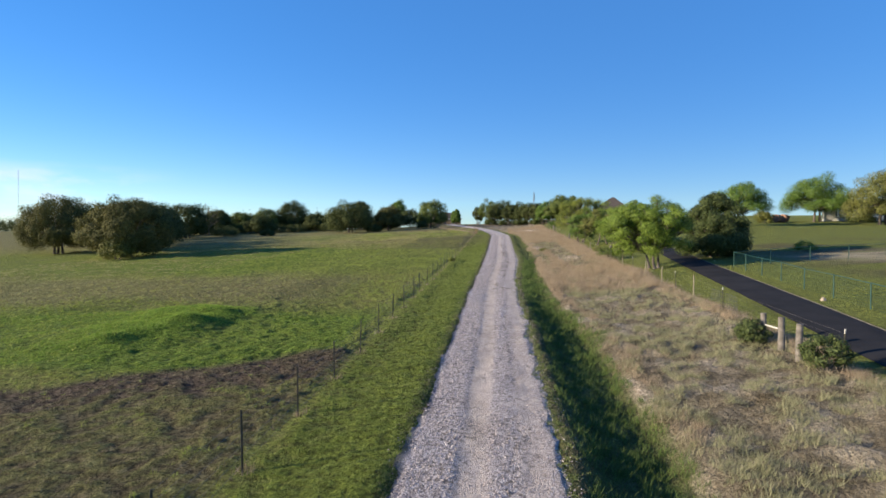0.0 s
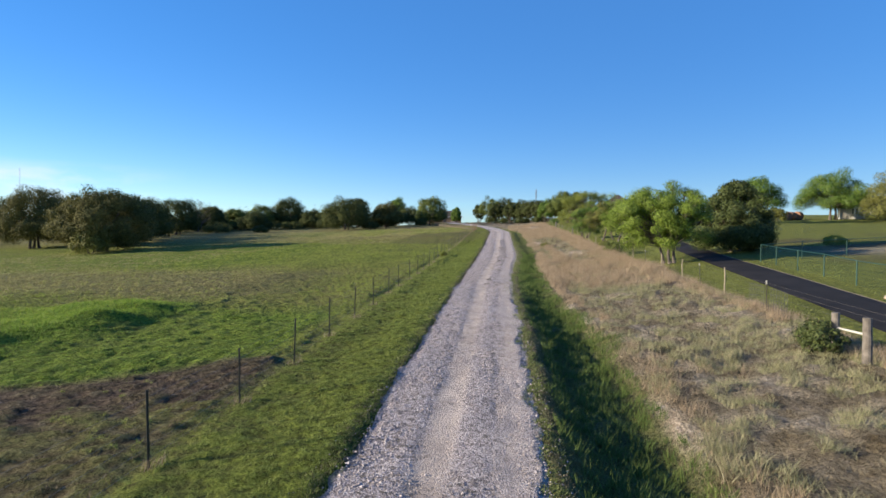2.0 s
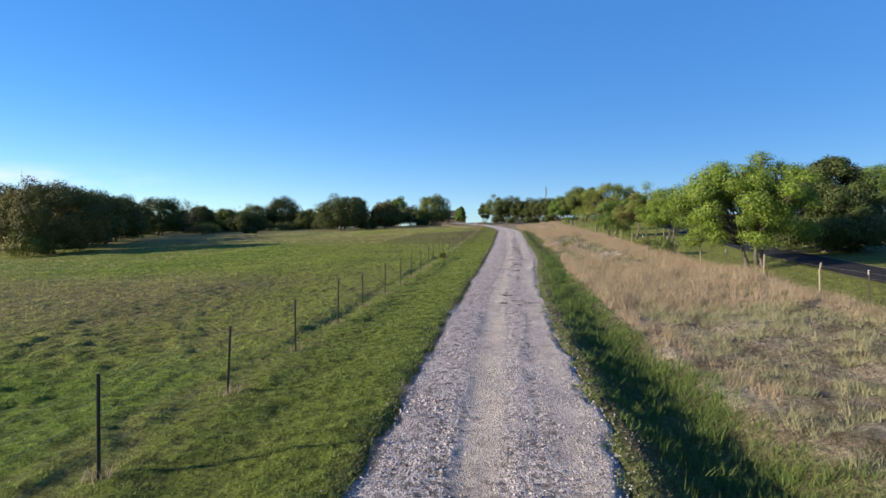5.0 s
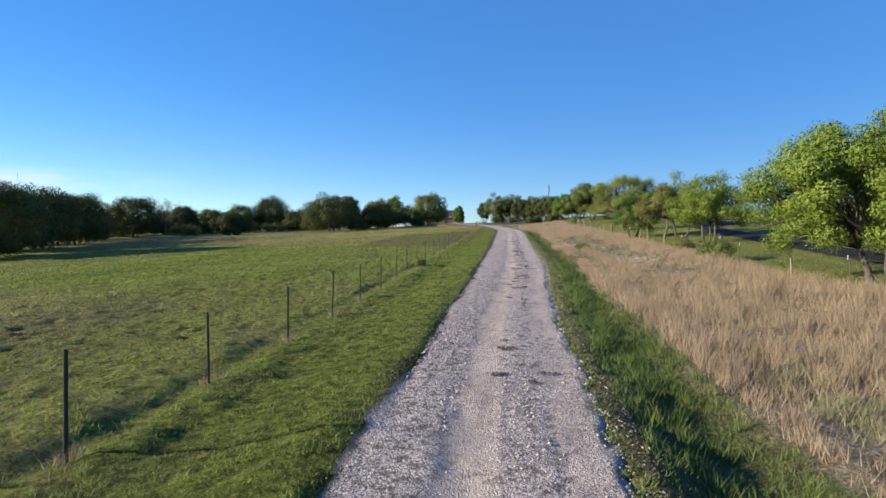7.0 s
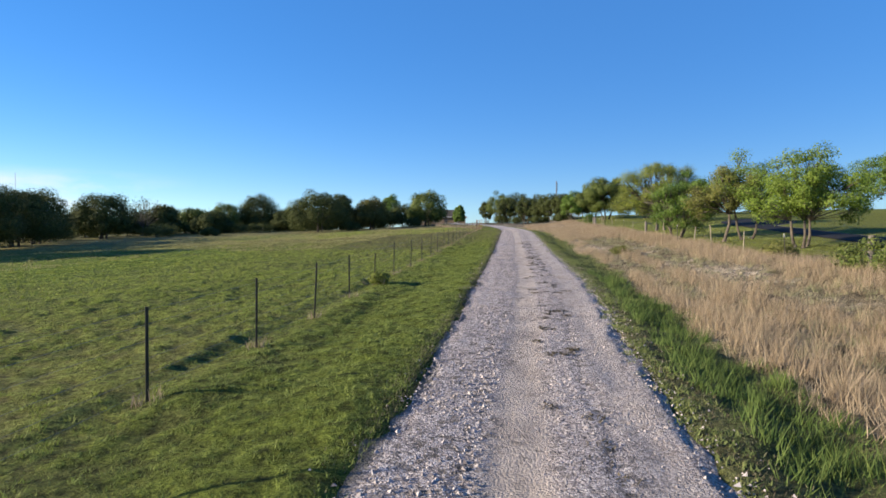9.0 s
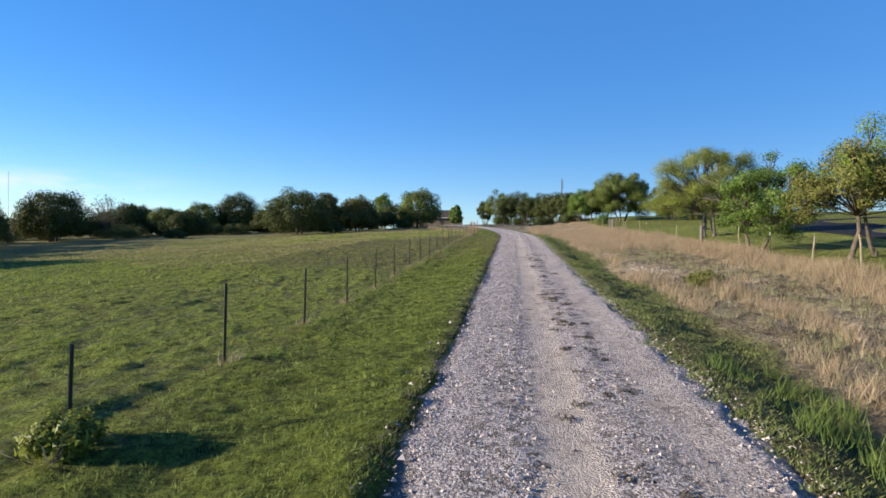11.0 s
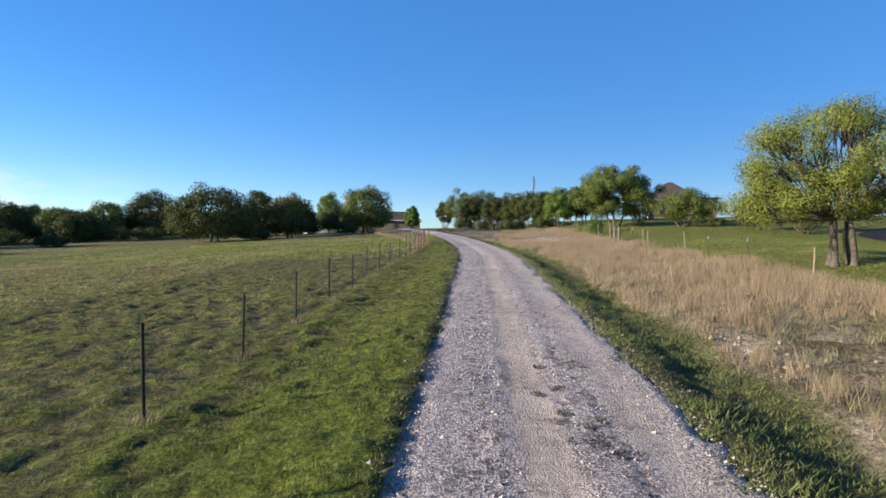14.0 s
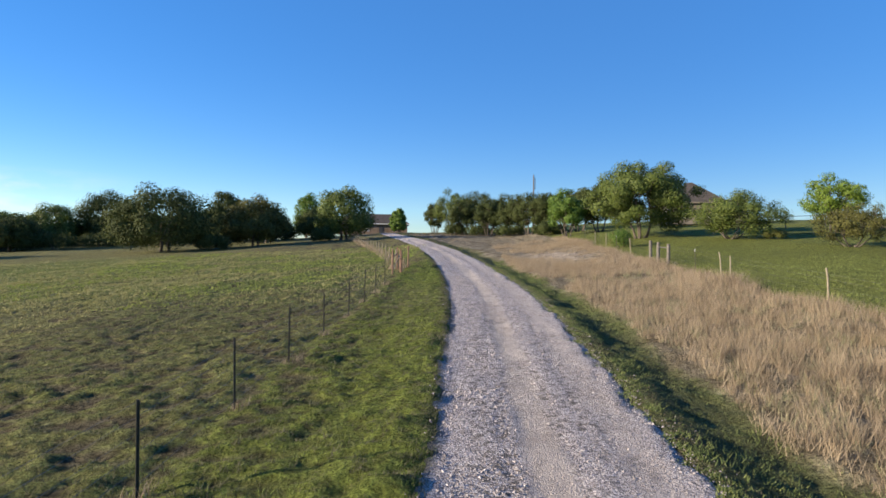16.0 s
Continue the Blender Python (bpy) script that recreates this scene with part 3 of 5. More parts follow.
    # hill patches (x > 20): bare soil, its dark tone also painting shadow bands
    float_layer(me, "bare", np.clip(brown * 0.9 + gap + 0.25 * blot + 0.75 * step(20, 28, x) * step(80, 60, y) * step(0.40, 0.62, 0.55 * value_noise(x + 0.4 * y, y * 2.0 - 0.3 * x, 7.0, 29) + 0.45 * value_noise(x - 0.3 * y, y * 1.4, 2.9, 30)), 0, 1))
    chalk = chalk_at(x, y)
    float_layer(me, "chalk", np.clip(chalk * (0.5 + value_noise(x, y, 0.8, 23)), 0, 1))
    ob = new("ground", me)
    return tagged(ob, "rolling pasture and lawn on a gentle rise", "ground", kind="structure")


def ribbon(name, ys, left, right, lift, cols, mat, profile=None):
    """A strip of land laid over the ground between two edges."""
    u = np.linspace(0, 1, cols)
    x = left[:, None] * (1 - u) + right[:, None] * u
    y = np.repeat(ys[:, None], cols, 1)
    z = ground_z(x, y) + lift + (profile(x, y, u[None]) if profile else 0)
    v = np.stack([x, y, z], -1).reshape(-1, 3)
    h = len(ys)
    i = (np.arange(h - 1)[:, None] * cols + np.arange(cols - 1)[None]).ravel()
    me = mesh_of(name, v, np.stack([i, i + 1, i + cols + 1, i + cols], -1), mat, True)
    return me, v, np.repeat(u[None], h, 0).ravel()


def track_wear(off):
    """How packed the road is, by the distance from its middle: two wheel tracks, the left one clearer."""
    return np.clip(np.exp(-((off + 0.24) / 0.32) ** 4) * 1.0 + np.exp(-((off - 1.0) / 0.36) ** 2) * 0.6, 0, 1)


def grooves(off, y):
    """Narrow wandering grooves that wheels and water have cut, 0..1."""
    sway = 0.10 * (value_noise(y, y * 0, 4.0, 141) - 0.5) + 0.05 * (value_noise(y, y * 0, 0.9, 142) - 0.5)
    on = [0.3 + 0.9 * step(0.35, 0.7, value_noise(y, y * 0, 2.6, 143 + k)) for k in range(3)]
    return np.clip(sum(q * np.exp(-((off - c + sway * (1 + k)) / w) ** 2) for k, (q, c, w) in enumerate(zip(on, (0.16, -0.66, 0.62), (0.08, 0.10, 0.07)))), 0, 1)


def build_road():
    ys = np.concatenate([np.arange(-30, 130, 0.24), np.arange(130, 216, 1.0)])
    c, hw = road_x(ys), road_half(ys)
    wl_, wr_ = (value_noise(ys, ys * 0, 2.3, 31) - 0.5) * 0.16 + (value_noise(ys, ys * 0, 0.33, 32) - 0.5) * 0.08, (value_noise(ys, ys * 0, 2.6, 37) - 0.5) * 0.16 + (value_noise(ys, ys * 0, 0.35, 38) - 0.5) * 0.08

    def lie(x, y, u):
        off = x - road_x(y)
        edge = np.minimum(u, 1 - u)
        rag = 0.6 * value_noise(x, y, 0.30, 45) + 0.4 * value_noise(x, y, 0.12, 44) - 0.5
        return (np.where(u < 0.5, -0.06 * (1 - step(0.0, 0.09, edge + 0.05 * rag)), -0.11 * (1 - step(0.0, 0.11, edge + 0.11 * rag))) - 0.030 * track_wear(off) + 0.030 * (value_noise(x, y, 0.5, 41) - 0.5)
                + 0.018 * (value_noise(x, y, 0.17, 40) - 0.5) + 0.03 * (value_noise(x, y, 1.7, 43) - 0.5) - 0.010 * grooves(off, y))

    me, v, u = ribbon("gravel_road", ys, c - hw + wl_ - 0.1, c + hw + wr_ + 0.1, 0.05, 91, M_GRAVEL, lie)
    off = v[:, 0] - road_x(v[:, 1])
    wob = value_noise(v[:, 0], v[:, 1], 0.7, 47)
    float_layer(me, "packed", track_wear(off) * (0.65 + 0.6 * wob))
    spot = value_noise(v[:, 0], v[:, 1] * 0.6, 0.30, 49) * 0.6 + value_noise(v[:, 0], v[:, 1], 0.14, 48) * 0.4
    # left band (-0.95) paints shade among coarse stones; the 0.55 band is dark soil
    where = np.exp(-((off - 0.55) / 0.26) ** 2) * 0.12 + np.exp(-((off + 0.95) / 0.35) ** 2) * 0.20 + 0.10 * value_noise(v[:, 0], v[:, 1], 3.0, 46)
    # grooves also darken in colour: rut dirt and the shade inside them
    float_layer(me, "grime_shade", np.clip(where * 4.0 + 0.5 * step(0.5, 0.8, spot) + 0.5 * grooves(off, v[:, 1]), 0, 1))
    edge = np.minimum(u, 1 - u)
    float_layer(me, "edge", step(0.07, 0.0, edge + (wob - 0.5) * 0.06) * np.where(u > 0.5, 0.6, 1.0))
    return tagged(new("gravel_road", me), "single-lane pale crushed-limestone road with wheel tracks", "road", kind="structure")


def build_drive():
    ys = np.arange(-20, 126.0, 1.0)
    cx = drive_x(ys)
    cx = np.convolve(np.pad(cx, 4, mode="edge"), np.ones(9) / 9, mode="valid")
    p = np.stack([cx, ys], 1)
    t = np.gradient(p, axis=0)
    t /= np.linalg.norm(t, axis=1)[:, None]
    nrm = np.stack([t[:, 1], -t[:, 0]], 1)

    apron = 5.0

    def strip(name, a, b, cols, mat, height, outside=0.0):
        u = np.linspace(0, 1, cols)
        grow = (apron * step(92, 104, ys) * step(119, 112, ys))[:, None]
        first = a + grow * outside
        q = p[:, None] + nrm[:, None] * (first + (b + grow - first) * u[None])[..., None]
        z = ground_z(q[..., 0], q[..., 1]) + height(u)[None] + 0.02
        v = np.concatenate([q, z[..., None]], -1).reshape(-1, 3)
        i = (np.arange(len(ys) - 1)[:, None] * cols + np.arange(cols - 1)[None]).ravel()
        return new(name, mesh_of(name, v, np.stack([i, i + 1, i + cols + 1, i + cols], -1), mat, True))

    tagged(strip("asphalt_drive", -1.35, 1.05, 9, M_ASPHALT, lambda u: 0.05 - 0.045 * np.abs(2 * u - 1) ** 6),
           "narrow fresh black asphalt driveway climbing the lawn", "driveway", kind="structure")
    tagged(strip("shoulder", 1.04, 1.23, 5, M_BERM, lambda u: -0.03 + 0.035 * np.sin(np.pi * u) ** 2, 1.0),
           "low tan soil berm along the asphalt", "shoulder", kind="structure")


ground = build_ground()
road = build_road()
build_drive()


# ---- grass and stones ----
def blades(name, x, y, height, width, bend, mat, label, category, tall=False, patch=None, sink=0.03):
    n = len(x)
    z = ground_z(x, y) - sink
    a = rng.uniform(0, 2 * np.pi, n)
    d = rng.uniform(0, 2 * np.pi, n)
    h = height * rng.uniform(0.55, 1.25, n)
    w = width * rng.uniform(0.6, 1.4, n)
    side = np.stack([np.cos(a), np.sin(a), 0 * a], 1) * (w / 2)[:, None]
    base = np.stack([x, y, z], 1)
    lean = np.stack([np.cos(d) + 0.25, np.sin(d) + 0.1, 0 * d], 1) * (bend * h * rng.uniform(0.2, 1.0, n))[:, None]
    up = np.stack([0 * h, 0 * h, h], 1)
    if tall:
        mid = base + up * 0.6 + lean * 0.35
        v = np.stack([base - side, base + side, mid + side * 0.8, mid - side * 0.8, base + up + lean], 1).reshape(-1, 3)
        k = np.arange(n)[:, None, None] * 5
        f = (k + np.array([[0, 1, 2], [0, 2, 3], [3, 2, 4]])[None]).reshape(-1, 3)
    else:
        v = np.stack([base - side, base + side, base + up + lean], 1).reshape(-1, 3)
        f = np.arange(3 * n).reshape(-1, 3)
    return tagged(new(name, mesh_of(name, v, f, mat)), label, category, kind="stuff")


def scatter(x0, x1, y0, y1, n):
    return rng.uniform(x0, x1, n), rng.uniform(y0, y1, n)


def keep(mask, *arrays):
    return [a[mask] for a in arrays]


def clumped(x, y, per, radius):
    """Each point turned into a small bunch."""
    n = len(x)
    r, a = radius * np.sqrt(rng.uniform(0, 1, n * per)), rng.uniform(0, 2 * np.pi, n * per)
    return np.repeat(x, per) + r * np.cos(a), np.repeat(y, per) + r * np.sin(a)


def build_grass():
    # the mown strip between fence and road
    x, y = scatter(-5.6, 0.5, 6, 120, 270000)
    off = x - road_x(y)
    edge = -road_half(y) - 0.02 + (value_noise(x, y, 0.8, 51) - 0.5) * 0.3
    x, y, off = keep((off < edge) & (rng.uniform(0, 1, len(x)) < np.where(y > 60, 0.8, 1)), x, y, off)
    tall_by_road = 1 + 0.5 * np.exp(-((off + 1.7) / 0.25) ** 2)
    dull = 0.80 * step(74, 90, y) * step(122, 108, y) > rng.uniform(0, 1, len(x))
    high = (0.038 + 0.05 * value_noise(x, y, 0.30, 53) ** 2) * tall_by_road
    blades("dull_verge_grass", x[dull], y[dull], high[dull], 0.014, 0.9, F_PASTURE, "short olive grass mixed into the verge", "grass")
    x, y, high = keep(~dull, x, y, high)
    blades("verge_grass", x, y, high, 0.011, 0.9, F_VERGE, "short mown green grass beside the gravel road", "grass")
    tx, ty = scatter(-5.3, -1.5, 8, 110, 12500)
    tx, ty = keep(tx - road_x(ty) < -road_half(ty) - 0.1, tx, ty)
    bx, by = clumped(tx, ty, 11, 0.06)
    hgt = np.repeat(rng.uniform(0.05, 0.10, len(tx)), 11)
    dull = np.repeat(rng.uniform(0, 1, len(tx)) < 0.70 * step(74, 90, ty), 11)
    blades("verge_tussocks", bx[~dull], by[~dull], hgt[~dull], 0.012, 1.0, F_VERGE, "uneven green tussocks in the verge", "grass")
    blades("dull_verge_tussocks", bx[dull], by[dull], hgt[dull], 0.012, 1.0, F_PASTURE, "uneven olive tussocks in the verge", "grass")
    # dry bunches at the feet of the fence posts
    py = np.interp(np.arange(-1, 35), [-1, 0, 2, 5, 10, 15, 20, 25, 29, 33], [7.6, 10.75, 17.0, 26.5, 42.6, 57.75, 73.7, 89.4, 101.5, 113.4])
    bx, by = clumped(np.full(36, -5.0), py, 46, 0.22)
    blades("fence_line_grass", bx, by, 0.20, 0.009, 0.9, F_DRY, "pale dry grass left round the fence posts", "grass", True)
    # pasture tussocks
    tx, ty = scatter(-15, -5.1, 6, 112, 27000)
    thin = lush_field(tx, ty)
    low = 17.0 + (tx + 11) * 0.62
    worn = step(0.9, -0.3, ty - low) * (0.5 + 0.5 * step(-3.4, -1.6, ty - low))
    worn = np.maximum(worn, 1.25 * step(0.52, 0.25, tussock(tx, ty)))
    tx, ty, thin = keep(rng.uniform(0, 1, len(tx)) > 0.75 * worn, tx, ty, thin)
    bx, by = clumped(tx, ty, 12, 0.07)
    hgt = np.repeat(rng.uniform(0.045, 0.125, len(tx)) * (1 - 0.3 * thin), 12) * (0.6 + 0.7 * value_noise(bx, by, 2.6, 63))
    green = by + 0.5 * (bx + 12) + 16 * (value_noise(bx, by, 4.0, 61) - 0.5) < 81
    green &= ~(rng.uniform(0, 1, len(bx)) < 0.8 * dull_field(bx, by))
    brown = (by < 17.5 + (bx + 11) * 0.62) & (value_noise(bx, by, 1.6, 62) < 0.70)
    blades("brown_pasture_grass", bx[brown], by[brown], hgt[brown], 0.015, 1.0, F_TUFT, "brown trampled grass in the pasture corner", "grass")
    bx, by, hgt, green = keep(~brown, bx, by, hgt, green)
    blades("green_pasture_grass", bx[green], by[green], hgt[green], 0.015, 1.0, F_FIELD, "grazed green tussocky pasture grass", "grass")
    blades("pasture_grass", bx[~green], by[~green], hgt[~green], 0.015, 1.0, F_PASTURE, "grazed tussocky pasture grass, olive and straw", "grass")
    tx, ty = scatter(-32, -15, 14, 128, 14000)
    bx, by = clumped(tx, ty, 8, 0.14)
    hgt = np.repeat(rng.uniform(0.06, 0.13, len(tx)), 8)
    green = (by + 0.5 * (bx + 12) + 16 * (value_noise(bx, by, 4.0, 61) - 0.5) < 81) & (rng.uniform(0, 1, len(bx)) > 0.8 * dull_field(bx, by))
    blades("mid_pasture_grass", bx[green], by[green], hgt[green], 0.05, 1.0, F_FIELD, "grazed green pasture grass in mid-field", "grass")
    blades("dull_pasture_grass", bx[~green], by[~green], hgt[~green], 0.05, 1.0, F_FAR, "grazed olive pasture grass in mid-field", "grass")
    tx, ty = scatter(-62, -30, 25, 150, 10000)
    tx, ty = keep((value_noise(tx, ty, 2.2, 65) > 0.42), tx, ty)
    bx, by = clumped(tx, ty, 6, 0.28)
    blades("far_pasture_grass", bx, by, 0.14, 0.07, 0.9, F_FAR, "grazed pasture grass farther out", "grass")
    tx, ty = scatter(-36, -5.4, 108, 152, 9500)
    bx, by = clumped(tx, ty, 5, 0.25)
    half = value_noise(bx, by, 5.0, 66) + 0.25 * step(118, 130, by) > 0.62
    blades("hedge_side_grass", bx[half], by[half], 0.11, 0.055, 0.9, F_FIELD, "green pasture grass towards the hedge", "grass")
    blades("dull_hedge_side_grass", bx[~half], by[~half], 0.11, 0.055, 0.9, F_FAR, "olive pasture grass towards the hedge", "grass")
    # close rough tussocks on the upper pasture and verge
    tx, ty = scatter(-14, -2.2, 80, 108, 13000)
    tx, ty = keep((tussock(tx, ty) > 0.40) & (tx < -5 + 2.6 * (value_noise(tx, ty, 0.9, 68))), tx, ty)
    bx, by = clumped(tx, ty, 9, 0.055)
    hgt = np.repeat(rng.uniform(0.05, 0.11, len(tx)), 9)
    half = np.repeat(rng.uniform(0, 1, len(tx)) < 0.55, 9)
    blades("rough_tussocks", bx[half], by[half], hgt[half], 0.014, 0.7, F_PASTURE, "close olive-brown tussocks on the upper pasture", "grass")
    blades("green_rough_tussocks", bx[~half], by[~half], hgt[~half], 0.014, 0.7, F_WEEDS, "close dull green tussocks on the upper pasture", "grass")
    # the lush rise
    x, y = scatter(-26, -5.6, 11, 33, 210000)
    m = mound(x, y) * (0.55 + 0.75 * value_noise(x, y, 1.5, 67))
    ok = (lush_field(x, y) * (0.25 + value_noise(x, y, 1.1, 69)) > 0.62) | (m > 0.3)
    x, y, m = keep(ok, x, y, m)
    blades("lush_grass", x, y, 0.06 + 0.10 * np.clip(m, 0, 1), 0.018, 0.9, F_LUSH, "tall lush green grass on a low mound", "grass")
    # weeds in the ditch
    x, y = scatter(1.0, 5.5, 4, 130, 300000)
    off = x - road_x(y)
    wob = (value_noise(x, y, 2.2, 11) - 0.5)
    dens = 2.0 * (value_noise(x, y, 0.9, 71) * 0.6 + value_noise(x, y, 0.3, 72) * 0.4) - 0.08 + 0.4 * step(53, 60, y)
    x, y = keep((off > road_half(y) + 0.12) & (off + 0.7 * wob < ditch_edge(y) + 0.25) & (rng.uniform(0, 1, len(x)) < dens), x, y)
    near = y < 53 + 4 * (value_noise(x, y, 1.5, 74) - 0.5)
    gx, gy = keep(near & (x - road_x(y) > road_half(y) + 0.2 + 0.3 * value_noise(x, y, 0.8, 75)), x, y)
    blades("ditch_grass", gx, gy, 0.05 + 0.20 * value_noise(gx, gy, 0.45, 76) ** 1.5, 0.016, 0.9, F_DITCH, "thick dark green grass in the roadside ditch", "grass")
    tx, ty = scatter(1.9, 4.2, 7, 62, 1500)
    tx, ty = keep((tx - road_x(ty) > road_half(ty) + 0.45) & (tx - road_x(ty) < ditch_edge(ty)), tx, ty)
    bx, by = clumped(tx, ty, 18, 0.11)
    blades("ditch_tufts", bx, by, np.repeat(rng.uniform(0.14, 0.34, len(tx)), 18), 0.014, 0.8, F_DITCH, "taller green tufts in the roadside ditch", "grass")
    ex, ey = keep(near & (x - road_x(y) <= road_half(y) + 0.7), x, y)
    blades("ditch_edge_growth", ex, ey, 0.045, 0.016, 1.2, F_SAGE, "brown trampled growth on the ditch bank", "grass")
    x, y = keep(~near & (rng.uniform(0, 1, len(x)) < 1.25 - 0.75 * step(60, 72, y) * step(0.62, 0.35, value_noise(x, y, 0.42, 77))), x, y)
    blades("ditch_weeds", x, y, 0.045 + 0.10 * value_noise(x, y, 1.2, 73) ** 2, 0.022, 1.2, F_WEEDS, "low dark green weeds in the shallow ditch", "weeds")
    # clumps of weeds that creep onto the gravel
    ty = rng.uniform(8, 124, 1500)
    tx = road_x(ty) + road_half(ty) + rng.normal(0.04, 0.16, len(ty)) - 0.22 * step(0.45, 0.8, value_noise(ty, ty * 0, 1.7, 58))
    bx, by = clumped(tx, ty, 24, 0.10)
    blades("creeping_weeds", bx, by, 0.05, 0.018, 1.3, F_WEEDS, "clumps of low weeds creeping onto the gravel", "weeds", sink=0.0)
    # tall dry bunchgrass between ditch and fence
    tx, ty = scatter(2.0, 11.6, 4, 156, 30000)
    off = tx - road_x(ty)
    wob = (value_noise(tx, ty, 2.2, 11) - 0.5)
    thick = value_noise(tx, ty, 3.6, 81) * 0.6 + value_noise(tx, ty, 1.3, 83) * 0.4
    near_fence = step(7.9, 8.8, tx)
    grown = (0.08 - 0.04 * step(36, 30, ty) + 0.34 * np.exp(-((off - ditch_edge(ty) - 0.6) / 0.45) ** 2) + 0.30 * step(9.0, 10.2, tx) + 0.35 * step(9.5, 9.9, tx) * step(14, 18, ty) * step(60, 50, ty)
             + 0.42 * step(33, 38, ty) * step(56, 50, ty) * step(3.3, 4.0, off)
             + 0.50 * step(52, 58, ty) * step(90, 82, ty) * near_fence + 0.5 * step(50, 54, ty) * step(73, 70, ty) * np.exp(-((tx - 5.7) / 0.55) ** 4)
             + 0.46 * step(82, 88, ty) * step(126, 118, ty) * step(4.2, 5.2, off) + 0.22 * step(118, 124, ty))
    ok = (off + 0.7 * wob > ditch_edge(ty)) & (rng.uniform(0, 1, len(tx)) > 1.5 * chalk_at(tx, ty)) & (thick < 0.25 - 0.10 * step(38, 33, ty) + grown) & (tx < 10.9 + 0.5 * wob)
    took = ok & (rng.uniform(0, 1, len(tx)) < 0.35 + grown)
    tx, ty = keep(took, tx, ty)
    bx, by = clumped(tx, ty, 20, 0.17)
    high = 0.20 + 0.16 * step(32, 40, by) + 0.28 * value_noise(bx, by, 2.0, 85)
    high = high * np.repeat(np.clip(0.50 + 0.62 * grown[took], 0.45, 1.0), 20)
    blades("dry_bunchgrass", bx, by, high, 0.010, 0.8, F_DRY, "tall tan dry bunchgrass between ditch and fence", "grass")
    # grey-green low growth among it
    tx, ty = np.concatenate([scatter(4.2, 10.8, 7, 38, 6400), scatter(4.2, 10.6, 38, 118, 4600)], 1)
    tx, ty = keep((value_noise(tx, ty, 0.62, 87) * 0.75 + value_noise(tx, ty, 2.4, 89) * 0.25 > np.where(ty < 38, 0.47, 0.34)) & (rng.uniform(0, 1, len(tx)) > chalk_at(tx, ty)), tx, ty)
    bx, by = clumped(tx, ty, 26, 0.16)
    blades("low_forbs", bx, by, np.repeat(rng.uniform(0.08, 0.28, len(tx)), 26), 0.011, 1.0, F_SAGE, "grey-green low growth on thin stony soil", "weeds")
    # lawn beyond the wire
    x, y = scatter(10.4, 22, 16, 120, 60000)
    x, y = keep((np.abs(x - drive_x(y)) > 1.75), x, y)
    blades("lawn_grass", x, y, 0.07, 0.035, 0.8, F_LAWN, "short green lawn beyond the wire fence", "grass")
    fy = rng.uniform(4, 128, 52000)
    fx = road_x(fy) - road_half(fy) + 0.02 - np.abs(rng.normal(0, 0.17, len(fy))) + 0.25 * (value_noise(fy, fy * 0, 0.9, 55) - 0.5)
    blades("edge_growth", fx, fy, 0.06, 0.018, 1.3, F_PASTURE, "brown trampled growth along the road's edge", "grass")
    fy = rng.uniform(6, 122, 42000)
    fx = road_x(fy) + road_half(fy) + 0.02 + np.abs(rng.normal(0, 0.24, len(fy))) + 0.25 * (value_noise(fy, fy * 0, 0.8, 57) - 0.5)
    blades("right_edge_growth", fx, fy, 0.05, 0.018, 1.3, F_TUFT, "brown low growth along the ditch side of the road", "grass")
    # dark tufts along the middle of the road
    tx, ty = rng.normal(0.32, 0.22, 115), np.concatenate([rng.uniform(36, 58, 42), rng.uniform(58, 84, 73)])
    tx = tx + road_x(ty)
    bx, by = clumped(tx, ty, 46, 0.12)
    bx = np.repeat(tx, 46) + (bx - np.repeat(tx, 46)) * np.repeat(rng.uniform(0.6, 1.8, len(tx)), 46)
    blades("road_tufts", bx, by, 0.028, 0.026, 1.9, F_DEAD, "dark dead tufts along the middle of the road", "grass", sink=-0.045)


def build_stones():
    n = 92000
    y = 6 + 110 * rng.uniform(0, 1, n) ** 1.15
    off = np.where(rng.uniform(0, 1, n) < 0.955, rng.uniform(-1.0, 1.0, n) * (road_half(y) - 0.04), np.sign(rng.uniform(-0.3, 1.6, n)) * (road_half(y) + np.abs(rng.normal(0.0, 0.20, n)) - 0.06))
    ok = rng.uniform(0, 1, n) > 0.93 * track_wear(off) + 0.25 * (off > 0)
    y, off = y[ok], off[ok]
    n = len(y)
    x = off + road_x(y)
    z = ground_z(x, y) + np.where(np.abs(off) > road_half(y) - 0.02, 0.018, 0.052) - 0.022 * track_wear(off)
    s = rng.uniform(0.006, 0.015, n) * (1 + 1.3 * rng.uniform(0, 1, n) ** 4) * np.where(off < -0.55, 1.2, 0.95)
    chip = np.array([[1, 0, -0.3], [-0.5, 0.86, -0.3], [-0.5, -0.86, -0.3], [0, 0, 0.62]])
    v = chip[None] * s[:, None, None] * rng.uniform(0.6, 1.5, (n, 4, 1))
    v[:, 3, :2] += rng.normal(0, 0.35, (n, 2)) * s[:, None]
    a = rng.uniform(0, 2 * np.pi, n)
    c, q = np.cos(a)[:, None], np.sin(a)[:, None]
    v = np.stack([v[..., 0] * c - v[..., 1] * q, v[..., 0] * q + v[..., 1] * c, v[..., 2]], -1) + np.stack([x, y, z], 1)[:, None]
    f = np.array([[0, 1, 3], [1, 2, 3], [2, 0, 3]])
    f = (np.arange(n)[:, None, None] * 4 + f[None]).reshape(-1, 3)
    tagged(new("loose_gravel", mesh_of("loose_gravel", v.reshape(-1, 3), f, M_STONE)), "loose pale limestone chips on the road", "gravel", kind="stuff")


build_grass()
build_stones()


